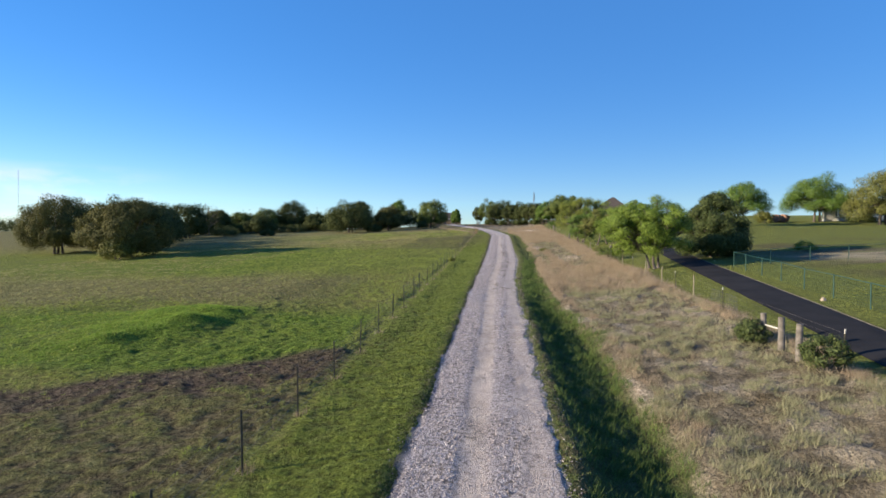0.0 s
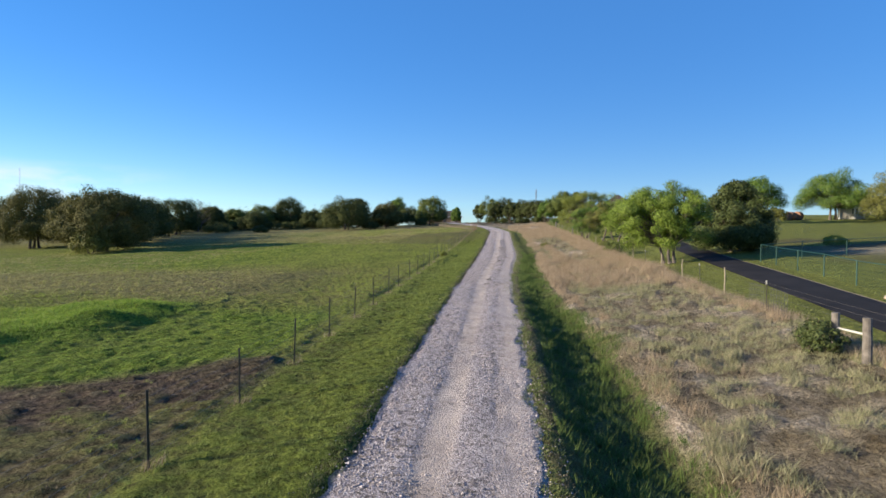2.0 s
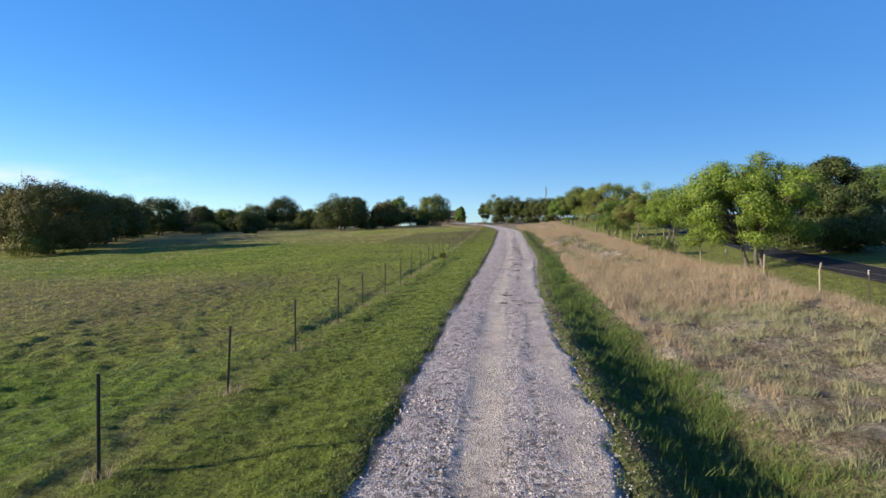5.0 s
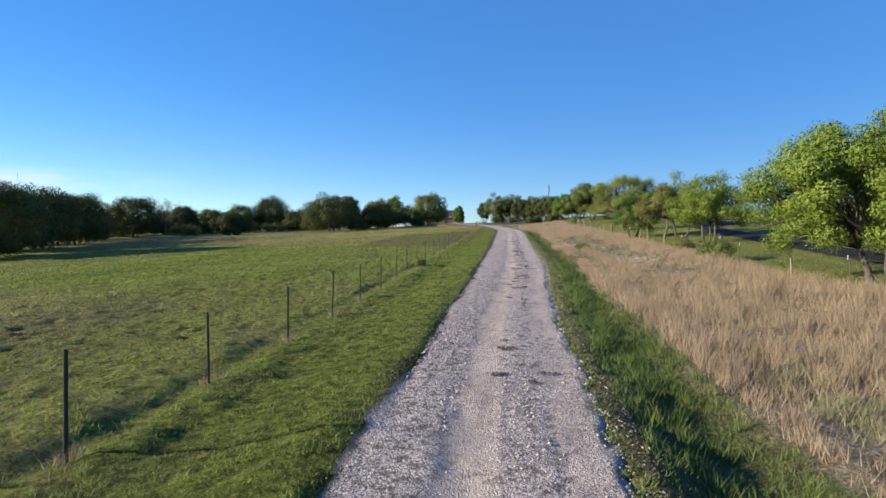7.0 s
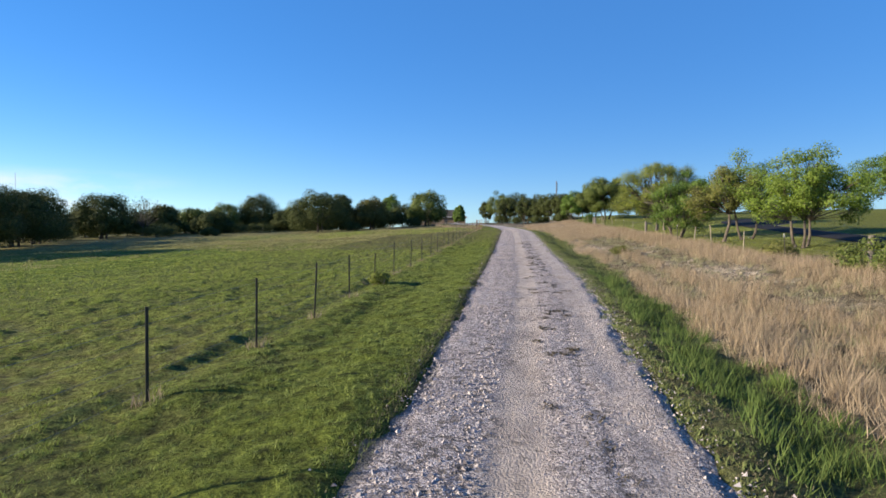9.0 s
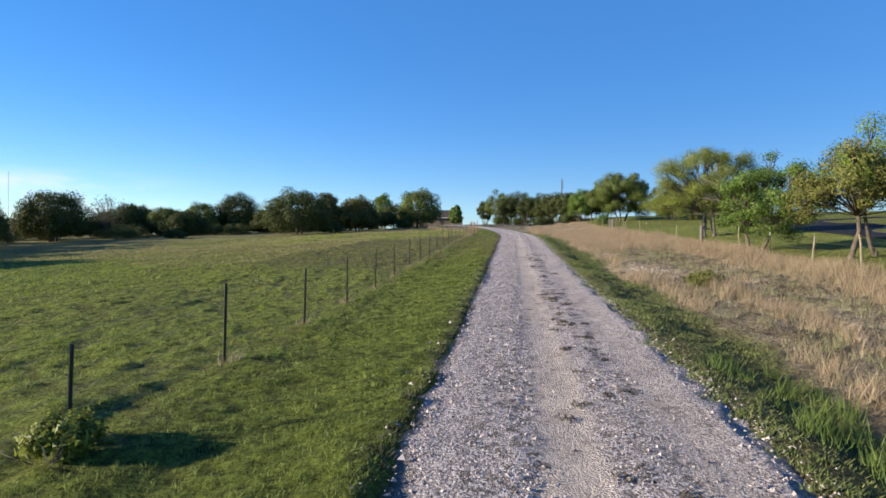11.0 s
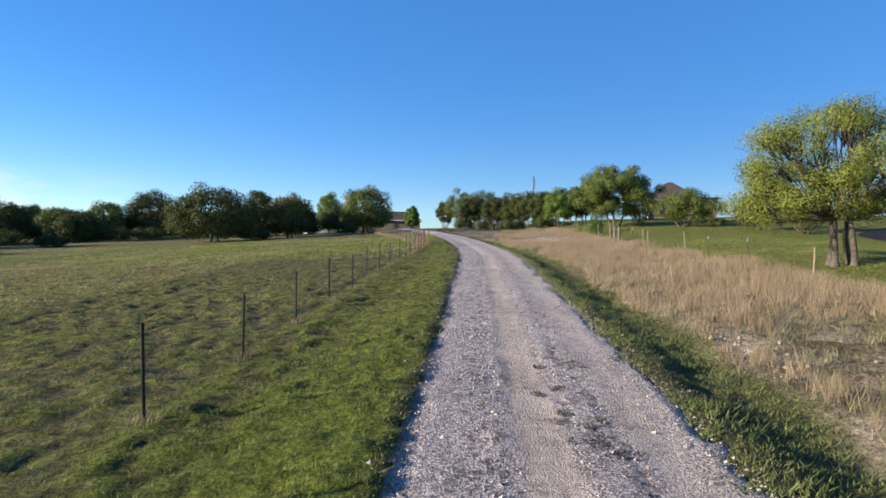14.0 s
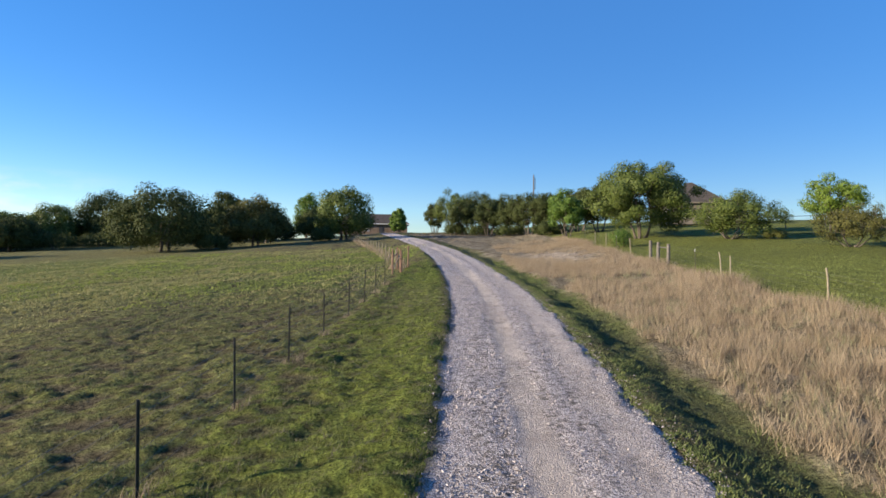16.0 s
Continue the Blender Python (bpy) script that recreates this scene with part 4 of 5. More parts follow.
# ---- trees ----
def branch(p, q, r0, r1, sag, local, sides=6):
    """A crooked limb from p to q."""
    k = max(3, int(np.linalg.norm(np.subtract(q, p)) / 0.8) + 2)
    u = np.linspace(0, 1, k)[:, None]
    pts = np.asarray(p) * (1 - u) + np.asarray(q) * u
    wob = local.normal(0, 1, (k, 3)).cumsum(0) * 0.02 * min(2.5, np.linalg.norm(np.subtract(q, p))) * np.sin(np.pi * u)
    pts = pts + wob + np.array([0, 0, sag]) * np.sin(np.pi * u)
    return tube(pts, r0 + (r1 - r0) * u[:, 0], sides)


def make_tree(name, label, x, y, high, wide, leaf, bark=None, stems=1, skirt=0.3, lobes=30, leaves=6000, size=0.16,
              seed=1, flat=1.0, open_=0.0, lump=1.0, shift=(0, 0), lean=0.6, deep=None, group="", cone=0.0, dome=False, girth=1.0):
    """A tree on the ground: crooked stems, limbs to every clump, and a crown of clumps of leaves."""
    local = np.random.default_rng(seed)
    bark = bark or M_BARK
    top = thing(name, x, y, gz(x, y), label, "shrub" if name.endswith("shrub") else "tree", group)
    deep = deep or wide
    low = high * skirt
    cz, rz = (high + low) / 2, (high - low) / 2
    # clump centres, mostly near the outside of the crown
    g = (np.arange(lobes) + 0.5) / lobes
    phi = np.arccos(1 - 1.9 * g)
    th = np.pi * (1 + 5 ** 0.5) * np.arange(lobes) + local.uniform(-0.4, 0.4, lobes)
    rad = local.uniform(0.40, 0.95, lobes) if lump < 1 else local.uniform(0.45, 0.88, lobes)
    c = np.stack([np.cos(th) * np.sin(phi) * wide * rad, np.sin(th) * np.sin(phi) * deep * rad, np.cos(phi) * rz * rad * flat], 1)
    c += np.array([shift[0], shift[1], cz]) + local.normal(0, 0.06, (lobes, 3)) * np.array([wide, deep, rz])
    lr = lump * (0.30 + 0.24 * local.uniform(0, 1, lobes)) * (wide * deep * rz) ** (1 / 3) * (18 / lobes) ** 0.33
    if skirt == 0 and lobes > 15:
        # a broad dome, leafy down to the grass
        mean = lr.mean()
        phi = np.arccos(1 - 1.75 * g)
        rad = local.uniform(0.74, 1.04, lobes)
        up_, down_ = 0.62 * high - 0.60 * mean, 0.38 * high - 0.45 * mean
        cz, rz = 0.38 * high, 0.5 * high
        c = np.stack([np.cos(th) * np.sin(phi) * (wide - 0.5 * mean) * rad, np.sin(th) * np.sin(phi) * (deep - 0.5 * mean) * rad,
                      np.where(np.cos(phi) > 0, np.cos(phi) * up_, np.cos(phi) * down_) * rad], 1)
        c += np.array([shift[0], shift[1], cz])
        if cone:
            # a juniper: leaders that thin upwards from a broad foot
            up = local.uniform(0, 1, lobes) ** 1.15
            lr = lr * (1.0 - 0.35 * up)
            at = (wide - 0.5 * mean) * (1 - up ** (1.0 / cone)) ** 0.8 * np.where(np.arange(lobes) % 5 == 0, 0.4, rad) + 0.05
            c = np.stack([np.cos(th) * at, np.sin(th) * at * deep / wide, 0.55 * mean + up * (high - 0.9 * mean)], 1)
    if dome:
        # an umbrella: widest and flattest below, thinner within
        mean = lr.mean()
        phi = np.arccos(1 - 1.08 * g)
        rad = np.where(np.arange(lobes) % 4 == 0, local.uniform(0.3, 0.7, lobes), local.uniform(0.78, 1.04, lobes))
        cz, rz = low + 0.45 * mean, high - low
        c = np.stack([np.cos(th) * np.sin(phi) * (wide - 0.5 * mean) * rad, np.sin(th) * np.sin(phi) * (deep - 0.5 * mean) * rad,
                      np.cos(phi) * (rz - 0.95 * mean) * rad], 1) + local.normal(0, 0.22, (lobes, 3)) + np.array([shift[0], shift[1], cz])
    # wood
    pieces = []
    forks = []
    for s in range(stems):
        a = 2 * np.pi * s / stems + 0.4 + local.uniform(-0.15, 0.15)
        r0 = (0.032 * high + (0.01 if high > 2 else 0)) / (stems ** 0.5) * girth
        foot = np.array([0.07 * high * math.cos(a), 0.07 * high * math.sin(a), -0.15]) * (stems > 1) + np.array([0, 0, -0.15]) * (stems == 1)
        f = np.array([math.cos(a) * lean * (0.9 if stems > 1 else 0.25) + shift[0] * 0.3, math.sin(a) * lean * (0.9 if stems > 1 else 0.25) + shift[1] * 0.3,
                      max(low * 0.85, 0.2 * high)])
        pieces.append(branch(foot, f, r0 * 1.15, r0 * 0.72, 0.0, local, 8))
        flare = tube([foot, foot + [0, 0, 0.15 + 0.03 * high]], [r0 * 1.7, r0 * 1.1], 8)
        pieces.append(flare)
        forks.append((f, r0 * 0.7))
    for i in range(0, lobes, 3 if skirt == 0 and open_ < 1 and high > 2 else 1):
        f, r = forks[i % len(forks)] if stems == 1 else min(forks, key=lambda q: np.linalg.norm(q[0][:2] - c[i][:2]))
        pieces.append(branch(f, c[i], r * local.uniform(0.3, 0.5), min(0.012 + 0.0012 * high, 0.006 * high), 0.12 * np.linalg.norm(c[i] - f) * local.uniform(-0.3, 1), local, 5 if y < 100 else 4))
        for _ in range(3 if y < 100 and x > 0 else 1 if x > -20 or open_ > 1 else 0):
            q = c[i] + np.clip(local.normal(0, 0.6, 3), -0.9, 0.7) * lr[i]
            pieces.append(branch(c[i] * 0.75 + f * 0.25, q, min(0.022 + 0.002 * high, 0.007 * high), min(0.007, 0.003 * high), 0.03 * high ** 0.5, local, 3))
    v, f = joined(pieces)
    put("trunk", mesh_of("trunk", v, f, bark, True), top)
    # leaves
    share = lr ** 2 / (lr ** 2).sum()
    idx = local.choice(lobes, leaves, p=share)
    d = local.normal(0, 1, (leaves, 3))
    d /= np.linalg.norm(d, axis=1)[:, None]
    rr = local.uniform(0.25, 1.0, leaves) ** 0.55 * np.clip(1 + 0.22 * local.normal(0, 1, leaves) * (open_ + 0.25), 0.3, 1.14)
    cen = c[idx] + d * (lr[idx] * rr)[:, None] * np.array([1.12, 1.12, 0.86])
    cen[:, 2] = np.maximum(cen[:, 2], 0.06)
    # each leaf lies roughly over the surface of its clump
    out = d + 0.5 * (cen - np.array([shift[0], shift[1], cz])) / np.array([wide, deep, max(rz, 0.1)]) + local.normal(0, 0.42, (leaves, 3))
    out /= np.linalg.norm(out, axis=1)[:, None] + 1e-9
    a = np.cross(out, local.normal(0, 1, (leaves, 3)))
    a /= np.linalg.norm(a, axis=1)[:, None] + 1e-9
    b = np.cross(out, a)
    s = (size * local.uniform(0.55, 1.35, leaves))[:, None]
    v = np.stack([cen - a * s * 0.62 - b * s * 0.32, cen - a * s * 0.62 + b * s * 0.32, cen + a * s * 0.80], 1).reshape(-1, 3)
    f = np.arange(3 * leaves).reshape(-1, 3)
    put("crown", mesh_of("crown", v, f, leaf), top)
    return top


RIGHT_TREES = "trees along the asphalt drive"
make_tree("spring_tree", "bright yellow-green spring tree with leaning pale trunks at the drive", 12.7, 48.1, 5.8, 3.9, F_SPRING, M_PALEBARK, 3, 0.14, 130, 86000, 0.084, 11, shift=(-0.5, 0.2), lump=0.8, open_=0.5, group=RIGHT_TREES)
make_tree("spring_tree", "rounded yellow-green spring tree on the lawn", 14.4, 70.2, 4.8, 2.9, F_SPRING, M_BARK, 3, 0.34, 66, 30000, 0.085, 12, lump=0.84, open_=0.7, dome=True, girth=0.8, group=RIGHT_TREES)
make_tree("mesquite_tree", "thin brownish tree with a crooked dark trunk on the lawn", 13.0, 77.0, 4.7, 2.3, F_OLIVE, M_BARK, 1, 0.44, 44, 12000, 0.085, 13, open_=0.9, lean=1.5, lump=0.82, dome=True, girth=0.62, group=RIGHT_TREES)
make_tree("mesquite_tree", "crooked tree with yellow-green sparse crown on the lawn", 14.7, 77.9, 5.3, 2.9, F_SPRING, M_BARK, 2, 0.42, 54, 17000, 0.085, 14, open_=0.8, lean=1.1, lump=0.82, dome=True, girth=0.62, group=RIGHT_TREES)
leafy = make_tree("mesquite_tree", "leafy green tree with bare limbs and low shoots by the fence", 11.5, 82.2, 4.9, 2.5, F_GREEN, M_BARK, 4, 0.05, 70, 24000, 0.080, 15, open_=1.0, lean=0.9, lump=0.76, shift=(0.5, 0), group=RIGHT_TREES)
bare = np.random.default_rng(215)
twigs = []
for k in range(5):
    way_ = np.array([-0.62 + 0.25 * bare.normal(), 0.55 + 0.3 * bare.normal(), 0.25 + 0.22 * bare.normal()])
    tip_ = np.array([0.2, 0.2, 1.9 + 0.12 * k]) + way_ * bare.uniform(1.4, 2.6)
    twigs.append(branch((0.1, 0.1, 1.5 + 0.1 * k), tip_, 0.045, 0.012, 0.35, bare, 6))
    for j in range(6):
        root = np.array([0.1, 0.1, 1.6]) * 0.35 + tip_ * 0.65
        twigs.append(branch(root + (tip_ - root) * j / 6, tip_ + bare.normal(0, 0.30, 3) + [0, 0, 0.10], 0.014, 0.004, 0.1, bare, 4))
put("bare_limb", mesh_of("bare_limb", *joined(twigs), M_PALEBARK, True), leafy, None, "leafless grey limbs")
make_tree("mesquite_tree", "old tree with four grey trunks and thin spring leaf", 14.0, 96.5, 6.8, 4.3, F_MESQUITE, M_PALEBARK, 4, 0.31, 120, 80000, 0.066, 16, open_=0.9, lean=0.40, lump=0.80, shift=(-0.2, 0), dome=True, group=RIGHT_TREES)
make_tree("cedar_tree", "dense dark green juniper beside the asphalt drive", 20.0, 55.2, 5.9, 3.3, F_CEDAR, M_BARK, 2, 0.0, 140, 62000, 0.12, 17, cone=0.36, lump=1.2)
make_tree("hill_oak", "green oak with an open umbrella crown on the rise", 44.9, 111.0, 8.4, 4.9, F_GREEN, M_BARK, 2, 0.34, 60, 30000, 0.15, 19, lump=0.9, dome=True)
make_tree("hill_oak", "bright green umbrella-shaped oak on the hilltop", 66.3, 126.0, 10.0, 6.6, F_GREEN, M_BARK, 2, 0.26, 70, 44000, 0.16, 20, lump=0.95, dome=True)
make_tree("hill_oak", "broad olive-brown oak by the hilltop house", 70.5, 112.0, 10.6, 6.4, F_OLIVE, M_BARK, 2, 0.14, 80, 40000, 0.17, 21, lump=0.95, dome=True)
make_tree("hedge_shrub", "dark low brush before the hilltop house", 72.5, 121.5, 1.6, 2.6, F_OAK, M_BARK, 4, 0.0, 18, 3000, 0.16, 28)
make_tree("hill_shrub", "green rounded shrub on the hilltop lawn", 54.8, 124.0, 2.6, 1.9, F_OLIVE, M_BARK, 3, 0.02, 18, 4000, 0.18, 22)
make_tree("spreading_shrub", "broad thin-leaved shrub on the upper lawn", 21.6, 135.0, 3.9, 3.8, F_MIDOAK, M_BARK, 6, 0.04, 60, 24000, 0.11, 23, shift=(0.4, 0), open_=0.7, lean=1.3, lump=0.82)
make_tree("spreading_shrub", "brown-purple twiggy shrub on the upper lawn", 25.2, 125.2, 3.0, 2.4, F_BRONZE, M_BARK, 6, 0.03, 46, 11000, 0.09, 24, open_=0.9, lean=1.1, lump=0.75)
make_tree("spreading_shrub", "purplish thin shrub beside the old tree on the lawn", 25.6, 119.3, 3.2, 2.5, F_BRONZE, M_BARK, 6, 0.03, 46, 11000, 0.09, 29, open_=0.9, lean=1.1, lump=0.75)
make_tree("spring_tree", "bright green young tree behind the twiggy shrub", 32.6, 138.8, 5.4, 2.6, F_SPRING, M_PALEBARK, 2, 0.12, 44, 11000, 0.14, 25, lump=0.75)
make_tree("big_oak", "large two-lobed green oak before the hip-roofed house", 16.3, 142.5, 7.3, 5.7, F_MIDOAK, M_BARK, 5, 0.12, 90, 56000, 0.15, 26, shift=(0.2, 0), lump=0.82, lean=1.2)
make_tree("fence_shrub", "small dark shrub on the lawn by the fence", 12.3, 134.6, 1.6, 1.1, F_GREEN, M_BARK, 3, 0.0, 14, 2600, 0.10, 27)
for _i, (_x, _y, _h, _w, _f) in enumerate(((12.4, 161, 5.2, 2.6, F_GREEN), (9.6, 180, 6.2, 3.8, F_OAK), (14.2, 172, 5.8, 3.2, F_GREEN), (6.0, 199, 7.6, 4.0, F_OAK), (11.8, 176, 5.6, 3.0, F_OAK),
                                           (1.0, 203, 8.0, 3.8, F_OAK), (-3.6, 204, 8.2, 4.6, F_MIDOAK), (-7.8, 211, 6.2, 2.6, F_GREEN), (3.4, 192, 6.0, 3.0, F_OAK), (7.4, 188, 6.0, 3.2, F_OAK), (-1.4, 198, 6.4, 3.0, F_OAK), (16.8, 162, 5.8, 3.0, F_GREEN), (15.8, 170, 5.6, 3.0, F_OAK))):
    make_tree("row_oak", "dark green oak in the row beyond the meadow, trunks showing", _x, _y, 1.12 * _h, _w, F_OAK if _f is F_GREEN and _i % 2 else _f, M_BARK, 5, 0.14, 44, 11000, 0.20, 40 + _i, lump=0.85, open_=0.5, lean=1.0, group="row of oaks beyond the meadow")
for _i, (_x, _y, _h, _w) in enumerate(((-3, 199, 2.6, 3.0), (2, 196, 2.4, 3.2), (6.6, 185, 2.2, 3.0), (11.2, 170, 2.0, 2.6))):
    make_tree("hedge_shrub", "dark brush at the foot of the oak row", _x, _y, _h, _w, F_OAK, M_BARK, 4, 0.0, 18, 3600, 0.2, 140 + _i, group="brush under the oak row")

LEFT = "oaks at the edge of the pasture"
make_tree("live_oak", "large spreading bronze-green oak at the pasture's edge", -77.0, 92.0, 10.4, 6.8, F_BRONZE, M_BARK, 3, 0.0, 110, 46000, 0.20, 50, lump=0.95, group=LEFT)
make_tree("live_oak", "large dense oak with low skirts at the pasture's edge", -56.6, 81.0, 9.7, 6.8, F_BRONZE, M_BARK, 3, 0.0, 120, 52000, 0.19, 51, lump=0.95, group=LEFT)
for _i, (_x, _y, _h, _w, _f, _o) in enumerate((
        (-69, 103, 9.4, 6.0, F_OAK, 0), (-62, 92, 7.6, 5.0, F_OAK, 0), (-72, 113, 8.6, 5.6, F_OAK, 0), (-80.5, 126, 9.0, 5.6, F_OAK, 0), (-88, 112, 9.0, 6.0, F_OAK, 0), (-93, 136, 8.6, 6.0, F_OAK, 0),
        (-87, 150.3, 9.5, 6.3, F_OAK, 0.2), (-94.2, 174.3, 9.6, 4.6, F_BRONZE, 1.6), (-92.6, 180, 7.6, 4.2, F_OAK, 0), (-91, 192, 7.2, 5.0, F_MIDOAK, 0.2), (-83.6, 195.7, 8.3, 5.0, F_MIDOAK, 0.2),
        (-75.9, 201.4, 10.6, 6.4, F_OAK, 0.6), (-44.7, 166, 9.1, 7.7, F_OAK, 0), (-34.2, 173.5, 7.4, 4.9, F_BRONZE, 0.2), (-48.5, 196, 10.2, 3.6, F_OAK, 0.7), (-41.3, 229, 11.0, 3.5, F_GREEN, 0.3),
        (-21.7, 180.2, 8.8, 5.0, F_MIDOAK, 0), (-17.0, 219.5, 5.4, 1.9, F_GREEN, 0), (-104, 168, 7.0, 6.0, F_OAK, 0), (-79, 180, 6.0, 5.0, F_OAK, 0), (-66, 199, 6.4, 4.4, F_OAK, 0), (-103, 198, 8.2, 6.0, F_OAK, 0.5),
        (-38, 190, 7.0, 4.2, F_OAK, 0.3), (-58, 207, 7.0, 4.6, F_MIDOAK, 0.3))):
    make_tree("live_oak", "leafless grey tree among the live oaks" if _o > 1 else "dark green live oak in the hedgerow beyond the pasture" if _y > 105 else "dark live oak behind the larger oaks", _x, _y, 1.08 * _h, _w, _f,
              M_PALEBARK if _o > 1 else M_BARK, 3, 0.25 if _o > 1 else 0.0, 60, (20000 if _w > 5 else 14000) if _o < 1 else 700, 0.29 if _y > 140 else 0.24, 60 + _i, open_=_o, lump=1.0, group=LEFT)
for _i in range(17):
    _u = _i / 16
    _x = float(np.interp(_u, [0, 0.3, 0.55, 0.8, 1], [-112, -97, -84, -58, -34])) + 3.0 * math.sin(7.1 * _i)
    _y = float(np.interp(_u, [0, 0.3, 0.55, 0.8, 1], [152, 188, 208, 212, 203])) + 3.0 * math.cos(4.3 * _i)
    make_tree("live_oak", "dark oak thicket tree at the back of the hedgerow", _x, _y, 6.2 + 1.3 * math.sin(3.7 * _i), 5.2, F_OAK, M_BARK, 3, 0.0, 44, 9000, 0.32, 170 + _i, lump=1.0, group=LEFT)
for _i, (_x, _y, _h, _w) in enumerate(((-55.0, 76.6, 3.4, 2.6), (-66.9, 157.8, 2.0, 2.3), (-80, 158, 2.8, 4.0), (-86, 170, 3.2, 4.4), (-90, 140, 3.0, 4.4), (-76, 186, 3.4, 4.6), (-70, 190, 3.0, 4.0), (-58, 192, 3.4, 4.0),
                                       (-84, 184, 3.4, 4.4), (-98, 158, 3.2, 4.4), (-37.5, 166, 2.6, 2.6), (-24.0, 176, 2.4, 2.0))):
    make_tree("hedge_shrub", "dark green low shrub under the oaks", _x, _y, _h, _w, F_OAK if _i else F_OLIVE, M_BARK, 3, 0.0, 20, 4200, 0.2, 90 + _i, group="shrubs under the oaks")
for _i, (_x, _y, _h, _w, _f) in enumerate(((9.35, 21.9, 1.0, 0.62, F_CEDAR), (9.68, 17.8, 1.1, 0.68, F_CEDAR), (10.7, 58.2, 1.3, 1.0, F_MIDOAK), (11.2, 65.5, 0.9, 0.8, F_OLIVE),
                                           (5.5, 71.2, 0.55, 0.6, F_OLIVE), (-4.85, 57.4, 0.46, 0.36, F_MESQUITE), (24.5, 133.6, 0.9, 1.0, F_OLIVE), (29.5, 58.0, 1.1, 1.1, F_SPRING), (46.0, 66.0, 1.6, 1.5, F_GREEN))):
    make_tree("fence_shrub", "small leafy shrub by the fence", _x, _y, _h, _w, _f, M_BARK, 4, 0.0, 18, 2600, 0.05 if _h < 0.6 else 0.075, 110 + _i, lump=0.85)


def far_woods():
    """Woods along the far edge, beyond what one could count."""
    n, per = 150, 420
    local = np.random.default_rng(5)
    x, y = local.uniform(-340, -70, n), local.uniform(225, 360, n)
    c = np.stack([x, y, ground_z(x, y) + local.uniform(2.0, 4.2, n)], 1)
    cen = np.repeat(c, per, 0) + local.normal(0, 1, (n * per, 3)) * np.array([3.2, 3.2, 1.7])
    a = local.normal(0, 1, (n * per, 3)) * 0.34
    b = np.cross(a, local.normal(0, 1, (n * per, 3)))
    b /= np.linalg.norm(b, axis=1)[:, None] / 0.3
    v = np.stack([cen - a, cen + b, cen + a], 1).reshape(-1, 3)
    tagged(new("far_woods", mesh_of("far_woods", v, np.arange(3 * n * per).reshape(-1, 3), F_OAK)), "distant dark green woods", "woods", kind="stuff")


far_woods()


# ---- fences ----
def cyl_mesh(name, r0, r1, h, mat, sides=10, crook=0.0):
    local = np.random.default_rng(int(h * 1000 + r0 * 7000))
    k = 6
    u = np.linspace(0, 1, k)
    pts = np.stack([local.normal(0, crook, k) * u, local.normal(0, crook, k) * u, -0.25 + (h + 0.25) * u], 1)
    v, f = tube(pts, r0 + (r1 - r0) * u, sides)
    return mesh_of(name, v, f, mat, False)


def t_post_mesh(h):
    bm = bmesh.new()
    add_box(bm, 0, 0, h / 2 - 0.1, 0.040, 0.006, h + 0.2)
    add_box(bm, 0, -0.022, h / 2 - 0.1, 0.006, 0.038, h + 0.2)
    for k in range(12):
        add_box(bm, 0, 0.006, 0.15 + k * (h - 0.2) / 12, 0.014, 0.010, 0.02)
    me = bpy.data.meshes.new("t_post")
    bm.to_mesh(me)
    bm.free()
    me.materials.append(M_TPOST)
    return me


def wire_mesh(points, r=0.0022):
    v, f = tube(points, np.full(len(points), r), 3, False)
    return mesh_of("wire", v, f, M_WIRE)


def post_y(n):
    """Where the n-th steel post stands along the pasture fence."""
    return np.interp(n, [-1, 0, 2, 5, 10, 15, 20, 25, 29, 33], [7.6, 10.75, 17.0, 26.5, 42.6, 57.75, 73.7, 89.4, 101.5, 113.4])


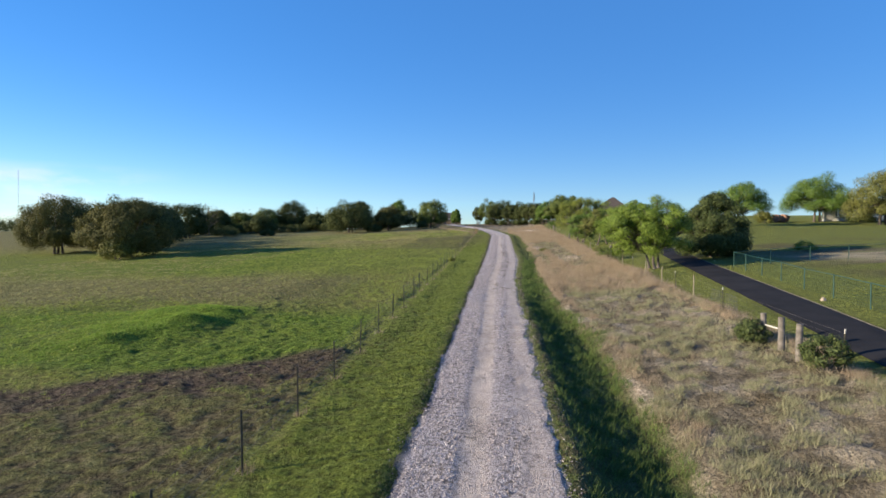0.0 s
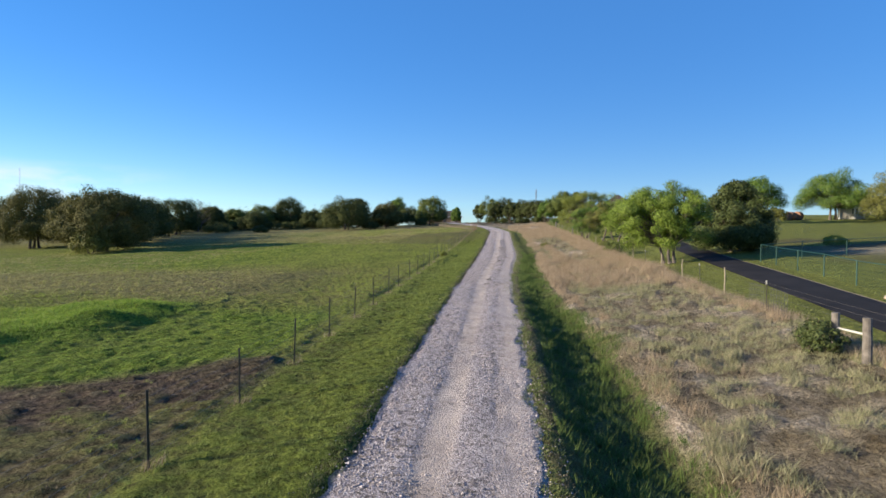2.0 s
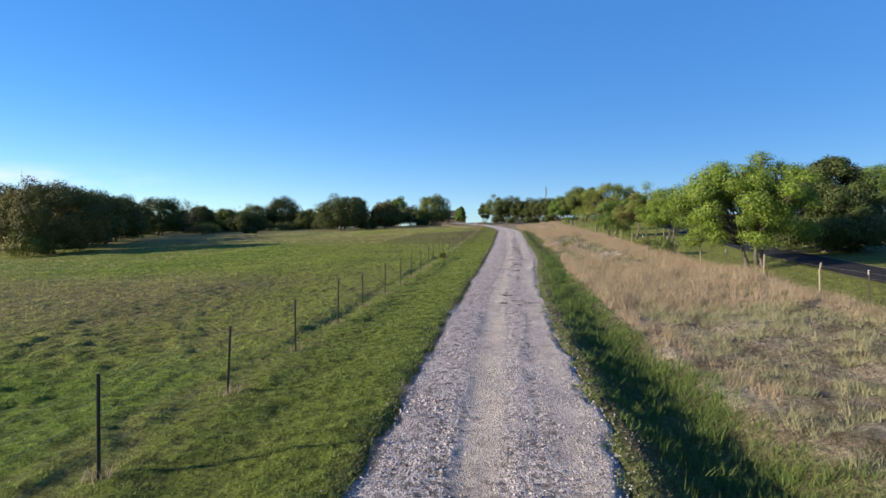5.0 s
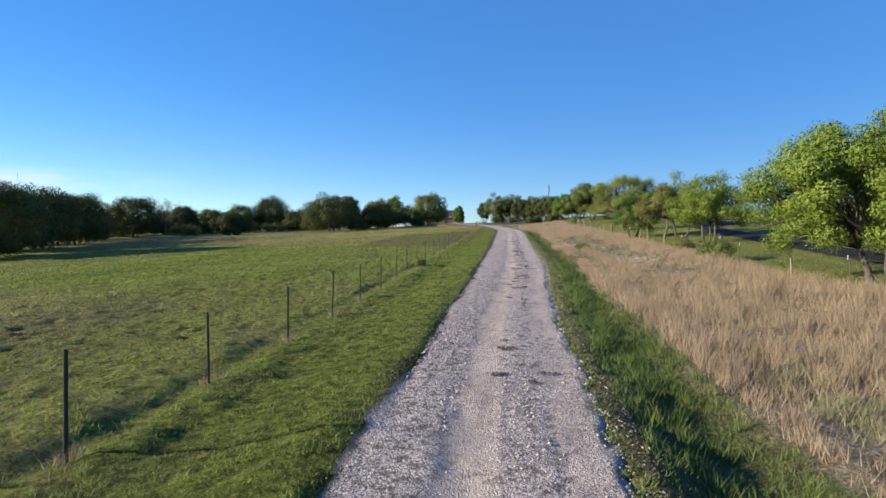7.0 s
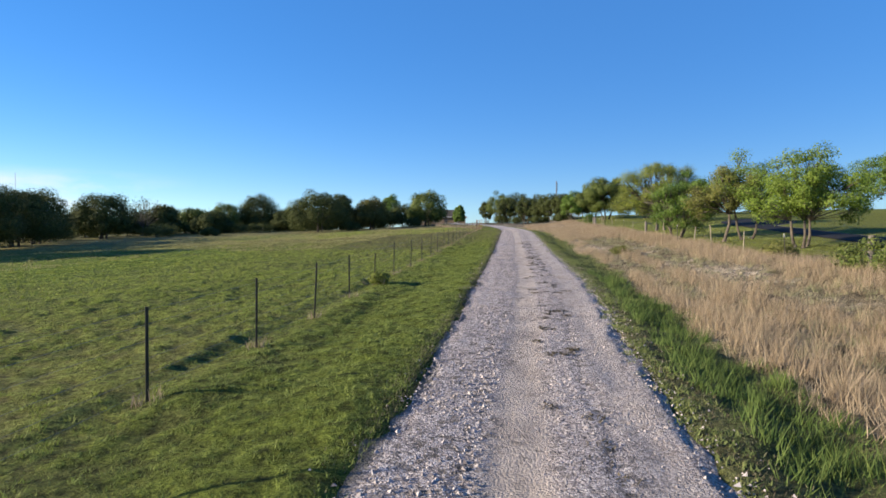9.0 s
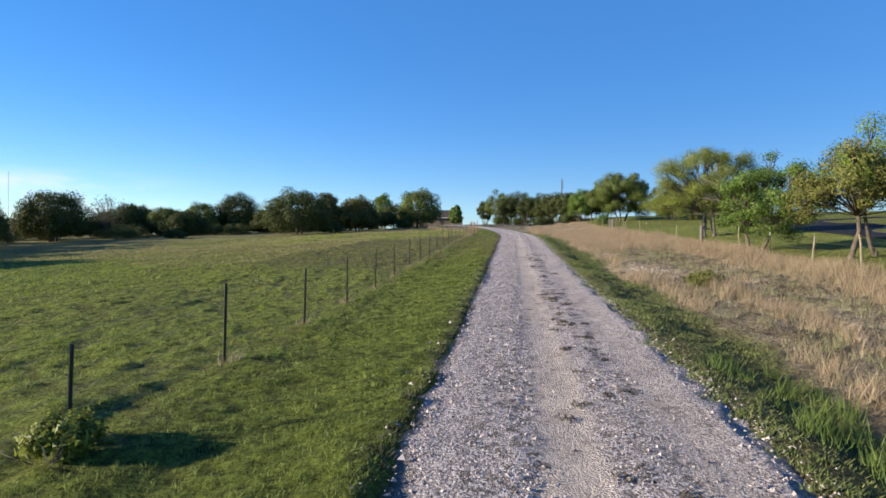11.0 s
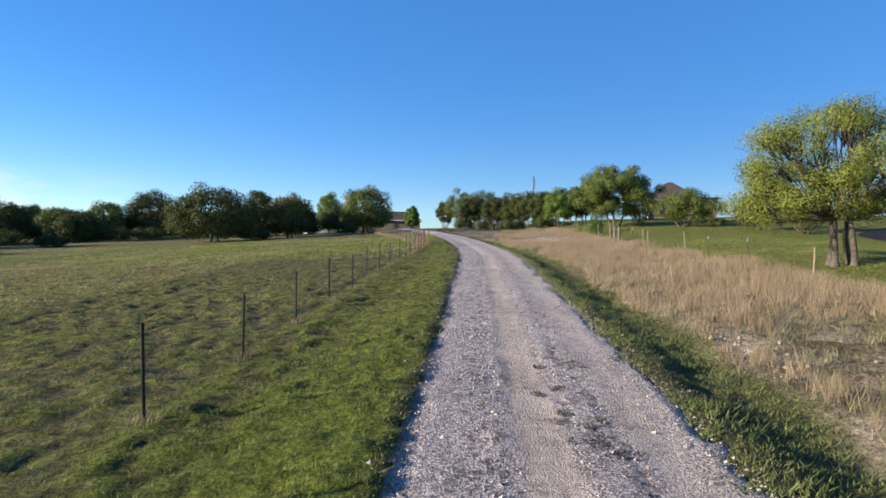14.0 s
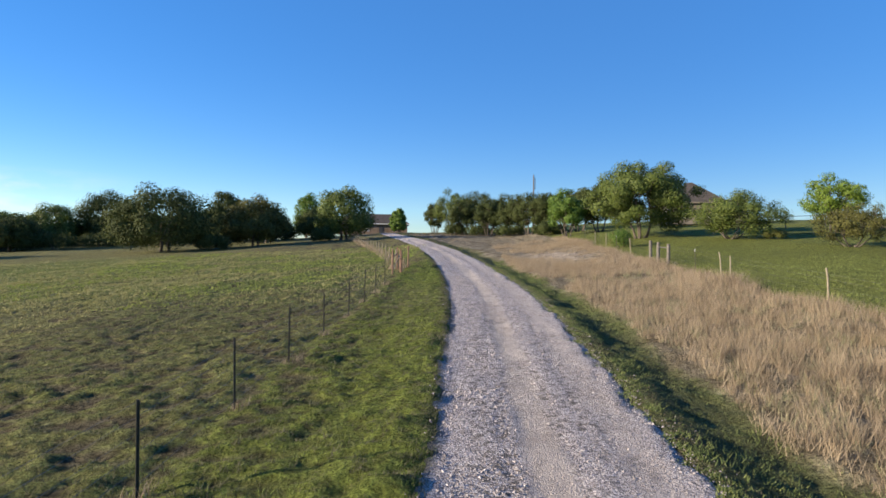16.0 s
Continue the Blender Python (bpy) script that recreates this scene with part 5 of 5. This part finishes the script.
def left_fence():
    fence = thing("wire_fence", -5.0, 7.8, 0, "wire pasture fence on dark steel T-posts", "fence")
    local = np.random.default_rng(3)
    shapes = [t_post_mesh(h) for h in (1.20, 1.24, 1.28)]
    short = t_post_mesh(1.05)
    tops = []
    for i in range(35):
        y = float(post_y(i - 1))
        x = -5.02 + local.normal(0, 0.03)
        z = gz(x, y)
        put("t_post", short if i == 16 else shapes[i % 3], fence, pose(x + 5.0, y - 7.8, z, local.normal(0, 1.0), local.normal(0, 1.0), local.uniform(-12, 12)))
        tops.append((x + 5.0, y - 7.8, z))
    tops.append((-0.3, 110.6, gz(-5.3, 118.4)))
    for h in (0.15, 0.35, 0.55, 0.78, 0.98, 1.16):
        put("wire", wire_mesh([(a, b, c + h) for a, b, c in tops]), fence)
    # rusty pipe corner, then wood posts along the far pasture edge
    corner = thing("fence_corner", -5.3, 118.5, gz(-5.3, 118.5), "rusty pipe corner brace of the pasture fence", "fence")
    for dx, dy, h in ((0, 0, 1.45), (0.25, 1.6, 1.4), (-0.1, 3.2, 1.45), (0.55, 3.6, 1.35), (0.45, 0.5, 1.3)):
        put("pipe_post", cyl_mesh("pipe_post", 0.05, 0.05, h, M_RUST), corner, pose(dx, dy, gz(-5.3 + dx, 118.5 + dy) - gz(-5.3, 118.5)))
    v, f = tube([(0, 0, 1.0), (-0.1, 3.2, 1.05 + gz(-5.4, 121.7) - gz(-5.3, 118.5))], [0.035, 0.035], 8)
    put("rail", mesh_of("rail", v, f, M_RUST), corner)
    v, f = tube([(0.0, 0, 0.25), (0.25, 1.6, 1.1)], [0.03, 0.03], 8)
    put("brace", mesh_of("brace", v, f, M_PALEWOOD), corner)
    back = thing("wire_fence", -5.3, 122, 0, "pasture fence on short wooden posts along the bend", "fence")
    shape = cyl_mesh("wood_post", 0.048, 0.042, 1.0, M_PALEWOOD, 8, 0.01)
    pts = []
    for i in range(20):
        u = i / 19
        x, y = -5.4 - 15.6 * u ** 1.15, 122 + 61 * u
        pts.append((x + 5.3, y - 122, gz(x, y)))
        put("wood_post", shape, back, pose(x + 5.3, y - 122, gz(x, y), local.normal(0, 2), local.normal(0, 2), 0))
    for h in (0.3, 0.6, 0.9, 1.08):
        put("wire", wire_mesh([(a, b, c + h) for a, b, c in pts], 0.003), back)
    gx, gy = clumped(np.array([p[0] - 5.3 for p in pts]), np.array([p[1] + 122 for p in pts]), 70, 0.7)
    blades("bend_fence_grass", gx, gy, 0.45, 0.03, 0.7, F_DRY, "pale dry grass along the bend fence", "grass", True)


PANEL = (26.2, 29.2)


def right_fence():
    local = np.random.default_rng(4)
    fence = thing("wire_fence", 10.6, 27, 0, "wire fence on mixed pale stakes and steel posts", "fence")
    stake = [cyl_mesh("stake", 0.036, 0.03, h, M_PALEWOOD, 8, 0.012) for h in (1.18, 1.25, 1.32)]
    steel = t_post_mesh(1.2)
    tip = bmesh.new()
    add_box(tip, 0, 0, 1.15, 0.046, 0.012, 0.13)
    tip_me = bpy.data.meshes.new("white_tip")
    tip.to_mesh(tip_me)
    tip.free()
    tip_me.materials.append(M_TIP)
    pts = []
    for y, kind in ((17.7, "t"), (27.6, "t"), (31.7, "w"), (35.1, "t"), (37.6, "w"), (42.0, "w"), (46.4, "t"), (50.0, "w"), (54.6, "t"), (63.6, "t"), (67.8, "w"), (71.9, "w"), (75.0, "w"), (78.3, "t"),
                    (81.7, "w"), (92.4, "w"), (97.2, "t"), (101.0, "t"), (104.9, "w"), (112.2, "w"), (113.0, "w"), (116.8, "t"), (129, "w"), (133, "t"), (137, "w"), (141, "w"), (146, "t")):
        x = 10.55 + local.normal(0, 0.06) + 0.9 * float(step(95, 125, y)) - 0.45 * float(step(22, 18, y))
        z = gz(x, y)
        m = pose(x - 10.6, y - 27, z, local.normal(0, 2.0), local.normal(0, 2.5), local.uniform(-20, 20))
        if kind == "w":
            put("stake", stake[int(y * 10) % 3], fence, m)
        else:
            p = put("t_post", steel, fence, m)
            put("white_tip", tip_me, p)
        pts.append((x - 10.6, y - 27, z))
    for h in (0.2, 0.45, 0.7, 0.95, 1.12):
        put("wire", wire_mesh([(a, b, c + h) for a, b, c in pts]), fence)

    x0, y0, y1 = -0.1, PANEL[0] - 27, PANEL[1] - 27
    rods = [tube([(x0, y, gz(10.5, y + 27) + 0.06), (x0, y, gz(10.5, y + 27) + 0.95)], [0.006, 0.006], 4, False) for y in np.arange(y0, y1 + 0.01, 0.2)]
    bars = [tube([(x0, y, gz(10.5, y + 27) + h) for y in np.linspace(y0, y1, 6)], np.full(6, 0.006), 4, False) for h in (0.08, 0.3, 0.52, 0.74, 0.94)]
    v, f = joined(rods + bars)
    put("wire_panel", mesh_of("wire_panel", v, f, M_DARKMETAL), fence, None, "dark welded wire panel tied to the fence")

    def heavy(label, posts, rails, tall=1.2, rail_mat=M_PIPE):
        x0, y0 = posts[0]
        g = thing("gate_posts", x0, y0, gz(x0, y0), label, "gateposts")
        for k, (x, y) in enumerate(posts):
            put("post", cyl_mesh("post", 0.105 + 0.01 * (k % 2), 0.10, tall + 0.05 * k, M_WOOD, 12, 0.006), g, pose(x - x0, y - y0, gz(x, y) - gz(x0, y0), 0, local.normal(0, 1.2), 40 * k))
        for a, b, ha, hb in rails:
            pa, pb = posts[a], posts[b]
            v, f = tube([(pa[0] - x0, pa[1] - y0, gz(*pa) - gz(x0, y0) + ha), (pb[0] - x0, pb[1] - y0, gz(*pb) - gz(x0, y0) + hb)], [0.03, 0.03], 8)
            put("rail", mesh_of("rail", v, f, rail_mat), g)
        return g

    heavy("three thick weathered round posts with one pale rail", [(9.78, 22.0), (9.70, 20.5), (9.58, 19.1)], [(0, 1, 0.68, 0.72)], 1.10)
    heavy("thick grey leaning post in a shrub", [(11.3, 59.3)], [])
    g = heavy("thick weathered brace post of the fence", [(10.5, 87.2)], [])
    v, f = tube([(0.05, 0, 0.98), (0.35, 0.12, 1.04), (0.55, 0.2, 0.98)], [0.045, 0.05, 0.035], 8)
    put("brace", mesh_of("brace", v, f, M_PALEWOOD), g)
    heavy("three thick weathered posts with a grey wooden rail in dry grass", [(11.3, 120.8), (11.6, 123.5), (11.65, 125.2)], [(0, 1, 0.95, 0.95)], 1.2, M_WOOD)


def green_fence():
    fence = thing("green_fence", 16.6, 27, 0, "dark green pipe and mesh garden fence", "fence")
    posts = [(16.2 + 0.095 * (y - 24), y) for y in (17.0, 20.3, 23.6, 26.9, 30.3, 33.7, 37.0, 40.3, 43.6, 46.4)]
    posts += [(21.5, 47.4), (25.0, 48.4), (28.5, 49.4), (32.0, 50.4), (35.5, 51.4)]
    shape = cyl_mesh("green_post", 0.032, 0.032, 1.2, M_GREENPIPE, 8)
    loc = [(x - 16.6, y - 27, gz(x, y)) for x, y in posts]
    for p in loc:
        put("green_post", shape, fence, pose(*p))
    for a, b in zip(loc, loc[1:]):
        v, f = tube([(a[0], a[1], a[2] + 1.17), (b[0], b[1], b[2] + 1.17)], [0.021, 0.021], 8)
        put("top_rail", mesh_of("top_rail", v, f, M_GREENPIPE), fence)
    pieces = []
    for k in range(8):
        pieces.append(tube([(a, b, c + 0.05 + 0.14 * k) for a, b, c in loc], np.full(len(loc), 0.0035), 3, False))
    for a, b in zip(loc, loc[1:]):
        for u in np.linspace(0, 1, 16)[1:-1]:
            q = np.array(a) * (1 - u) + np.array(b) * u
            pieces.append(tube([q + [0, 0, 0.03], q + [0, 0, 1.15]], [0.003, 0.003], 3, False))
    v, f = joined(pieces)
    tagged(put("mesh_panel", mesh_of("mesh_panel", v, f, M_GREENPIPE), fence), kind="stuff")
    far = thing("rail_fence", 24.0, 140, 0, "thin dark rail fence on the crest of the lawn", "fence")
    shape = cyl_mesh("dark_post", 0.05, 0.05, 1.3, M_DARKMETAL, 8)
    pts = [(26 + 4.0 * i - 24, 150.0 - 0.4 * i - 140, gz(26 + 4.0 * i, 150.0 - 0.4 * i)) for i in range(9)]
    for p in pts:
        put("dark_post", shape, far, pose(*p))
    for h in (0.75, 1.25):
        v, f = tube([(a, b, c + h) for a, b, c in pts], np.full(len(pts), 0.03), 6)
        put("rail", mesh_of("rail", v, f, M_DARKMETAL), far)


left_fence()
right_fence()
green_fence()


# ---- buildings ----
def hip_roof(bm, sx, sy, z, rise, ridge, over=0.5, thick=0.18):
    a, b = sx / 2 + over, sy / 2 + over
    r = ridge / 2
    lo = [bm.verts.new((x, y, z - thick)) for x, y in ((-a, -b), (a, -b), (a, b), (-a, b))]
    up = [bm.verts.new((x, y, z)) for x, y in ((-a, -b), (a, -b), (a, b), (-a, b))]
    p, q = bm.verts.new((-r, 0, z + rise)), bm.verts.new((r, 0, z + rise))
    bm.faces.new(lo[::-1])
    for i in range(4):
        bm.faces.new((lo[i], lo[(i + 1) % 4], up[(i + 1) % 4], up[i]))
    bm.faces.new((up[0], up[1], q, p))
    bm.faces.new((up[1], up[2], q))
    bm.faces.new((up[2], up[3], p, q))
    bm.faces.new((up[3], up[0], p))


def house(name, label, x, y, turn, sx, sy, wall_h, rise, ridge, wall_mat, windows, door, columns=0, chimney=False):
    h = thing(name, x, y, gz(x, y) - 0.2, label, "house", turn=turn)
    bm = bmesh.new()
    add_box(bm, 0, 0, wall_h / 2, sx, sy, wall_h, 0.02)
    body = part("wall", bm, wall_mat, h)
    bm = bmesh.new()
    for k in range(int(wall_h / 0.22)):
        add_box(bm, 0, -sy / 2 - 0.012, 0.11 + k * 0.22, sx, 0.024, 0.20)
    part("siding", bm, wall_mat, h)
    bm = bmesh.new()
    hip_roof(bm, sx, sy, wall_h + 0.1, rise, ridge)
    roof = part("roof", bm, M_SHINGLE, h)
    bm = bmesh.new()
    for k in range(1, int(rise / 0.35)):
        u = k * 0.35 / rise
        add_box(bm, 0, -(sy / 2 + 0.5) * (1 - u) + 0.0, wall_h + 0.1 + rise * u, ridge + (sx + 1.0 - ridge) * (1 - u), 0.10, 0.03)
    part("shingle_course", bm, M_SHINGLE, roof)
    bm = bmesh.new()
    add_box(bm, 0, -sy / 2 - 0.53, wall_h + 0.0, sx + 1.06, 0.05, 0.2)
    part("fascia", bm, M_WHITE if wall_mat is not M_TAUPE else M_TAUPE, roof)
    for wx in windows:
        bm = bmesh.new()
        for dx, dz, ww, hh in ((0, 0.62, 1.3, 0.09), (0, -0.62, 1.4, 0.1), (-0.6, 0, 0.09, 1.3), (0.6, 0, 0.09, 1.3), (0, 0, 1.15, 0.05)):
            add_box(bm, wx + dx, -sy / 2 - 0.05, 1.55 + dz, ww, 0.08, hh)
        w = part("window", bm, M_WHITE, h)
        bm = bmesh.new()
        add_box(bm, wx, -sy / 2 - 0.035, 1.55, 1.15, 0.03, 1.2)
        part("pane", bm, M_GLASS, w)
    bm = bmesh.new()
    add_box(bm, door, -sy / 2 - 0.05, 1.05, 1.0, 0.08, 2.1, 0.01)
    part("door", bm, M_DARKMETAL, h)
    for k in range(columns):
        bm = bmesh.new()
        add_box(bm, -sx / 2 + 0.3 + k * 2.6, -sy / 2 - 0.45, wall_h / 2, 0.28, 0.28, wall_h, 0.02)
        part("column", bm, M_WHITE, h)
    if chimney:
        bm = bmesh.new()
        add_box(bm, sx * 0.2, 0.6, wall_h + rise * 0.9, 0.8, 0.6, rise * 0.8, 0.02)
        part("chimney", bm, M_BRICK, roof)
    return h


house("ranch_house", "low brown stone house with a brown shingle roof", -24.5, 229, 8, 17, 9, 2.7, 2.6, 12, M_BRICK, (-5, -1.5, 5.5), 2.0)
hip_house = house("hip_roofed_house", "taupe house with a grey-brown hip roof and white porch column", 34.2, 176.5, -14, 8.4, 10, 3.2, 3.5, 0.8, M_TAUPE, (-1.6, 2.6), 0.8, 1)
bm = bmesh.new()
add_box(bm, 5.7, -1.0, 1.7, 3.0, 6.0, 3.4, 0.02)
wing = part("wing", bm, M_TAUPE, hip_house, "brown side wing")
bm = bmesh.new()
add_box(bm, 5.7, -1.0, 3.52, 3.5, 6.6, 0.24, 0.03)
part("wing_roof", bm, M_SHINGLE, wing)
house("hilltop_house", "pale house with a dark porch on the hilltop", 78.0, 131, -30, 14, 9, 2.9, 1.9, 8, M_SIDING, (-4, 3.5), 0.0, 3)
for _x, _y in ((58.4, 126.2), (60.2, 127.0)):
    bm = bmesh.new()
    bmesh.ops.create_cone(bm, cap_ends=True, segments=28, radius1=0.85, radius2=0.85, depth=1.4, matrix=Matrix.Rotation(radians(90), 4, "Y") @ Matrix.Rotation(0.1, 4, "Z"))
    bmesh.ops.bevel(bm, geom=[e for e in bm.edges if abs(e.verts[0].co.x - e.verts[1].co.x) < 0.1], offset=0.1, segments=2, affect="EDGES")
    me = bpy.data.meshes.new("hay_bale")
    bm.to_mesh(me)
    bm.free()
    me.materials.append(M_HAY)
    ob = tagged(new("hay_bale", me), "reddish-brown round hay bale on the hilltop grass", "hay bale", "hay bales")
    ob.matrix_world = pose(_x, _y, gz(_x, _y) + 0.82, 0, 0, 35)


def utility_pole(x, y, top):
    z = gz(x, y)
    p = thing("utility_pole", x, y, z, "slim wooden utility pole above the oaks", "utility pole")
    put("pole", cyl_mesh("pole", 0.16, 0.10, top - z, M_POLE, 10), p)
    v, f = tube([(0.28, 0, top - z - 2.6), (0.26, 0, top - z - 0.5)], [0.05, 0.05], 8)
    put("conduit", mesh_of("conduit", v, f, M_DARKMETAL), p)
    for h_ in (2.4, 0.8):
        bm = bmesh.new()
        add_box(bm, 0.14, 0, top - z - h_, 0.30, 0.06, 0.06)
        part("bracket", bm, M_POLE, p)


utility_pole(11.0, 187.0, 21.6)


def radio_mast(x, y, high):
    z = gz(x, y)
    m = thing("radio_mast", x, y, z, "distant thin radio mast", "mast")
    for k in range(3):
        a = 2 * np.pi * k / 3
        v, f = tube([(0.5 * math.cos(a), 0.5 * math.sin(a), 0), (0.5 * math.cos(a), 0.5 * math.sin(a), high)], [0.10, 0.08], 6)
        put("leg", mesh_of("leg", v, f, M_WIRE), m)
    bm = bmesh.new()
    for k in range(int(high / 3)):
        add_box(bm, 0, 0, 1.5 + 3 * k, 0.9, 0.9, 0.12)
    part("cross_frame", bm, M_WIRE, m)


radio_mast(-772.0, 839.0, 105.0)


def rocks():
    local = np.random.default_rng(9)
    for k in range(130):
        if k < 40:
            x, y, s = local.normal(5.0, 0.5), local.normal(77.0, 1.9), local.uniform(0.02, 0.065)
        elif k < 75:
            x, y, s = local.normal(4.8, 0.4), local.normal(84.6, 1.3), local.uniform(0.02, 0.06)
        elif k < 112:
            x, y, s = local.normal(7.4, 1.1), local.normal(62.0, 3.0), local.uniform(0.04, 0.12)
        else:
            x, y, s = local.normal(6.6, 1.5), local.normal(133, 3), local.uniform(0.05, 0.11)
        if k == 129:
            x, y, s = 16.05, 29.8, 0.17
        bm = bmesh.new()
        bmesh.ops.create_icosphere(bm, subdivisions=1, radius=1.0)
        for v in bm.verts:
            v.co = Vector((v.co.x * local.uniform(0.8, 1.4), v.co.y * local.uniform(0.7, 1.2), v.co.z * local.uniform(0.6, 1.0))) * s
        me = bpy.data.meshes.new("limestone_rock")
        bm.to_mesh(me)
        bm.free()
        me.materials.append(M_ROCK)
        ob = tagged(new("limestone_rock", me), "pale limestone rock on thin soil", "rock", "limestone rocks")
        ob.matrix_world = pose(x, y, gz(x, y) + s * 0.15, 0, 0, local.uniform(0, 360))


rocks()
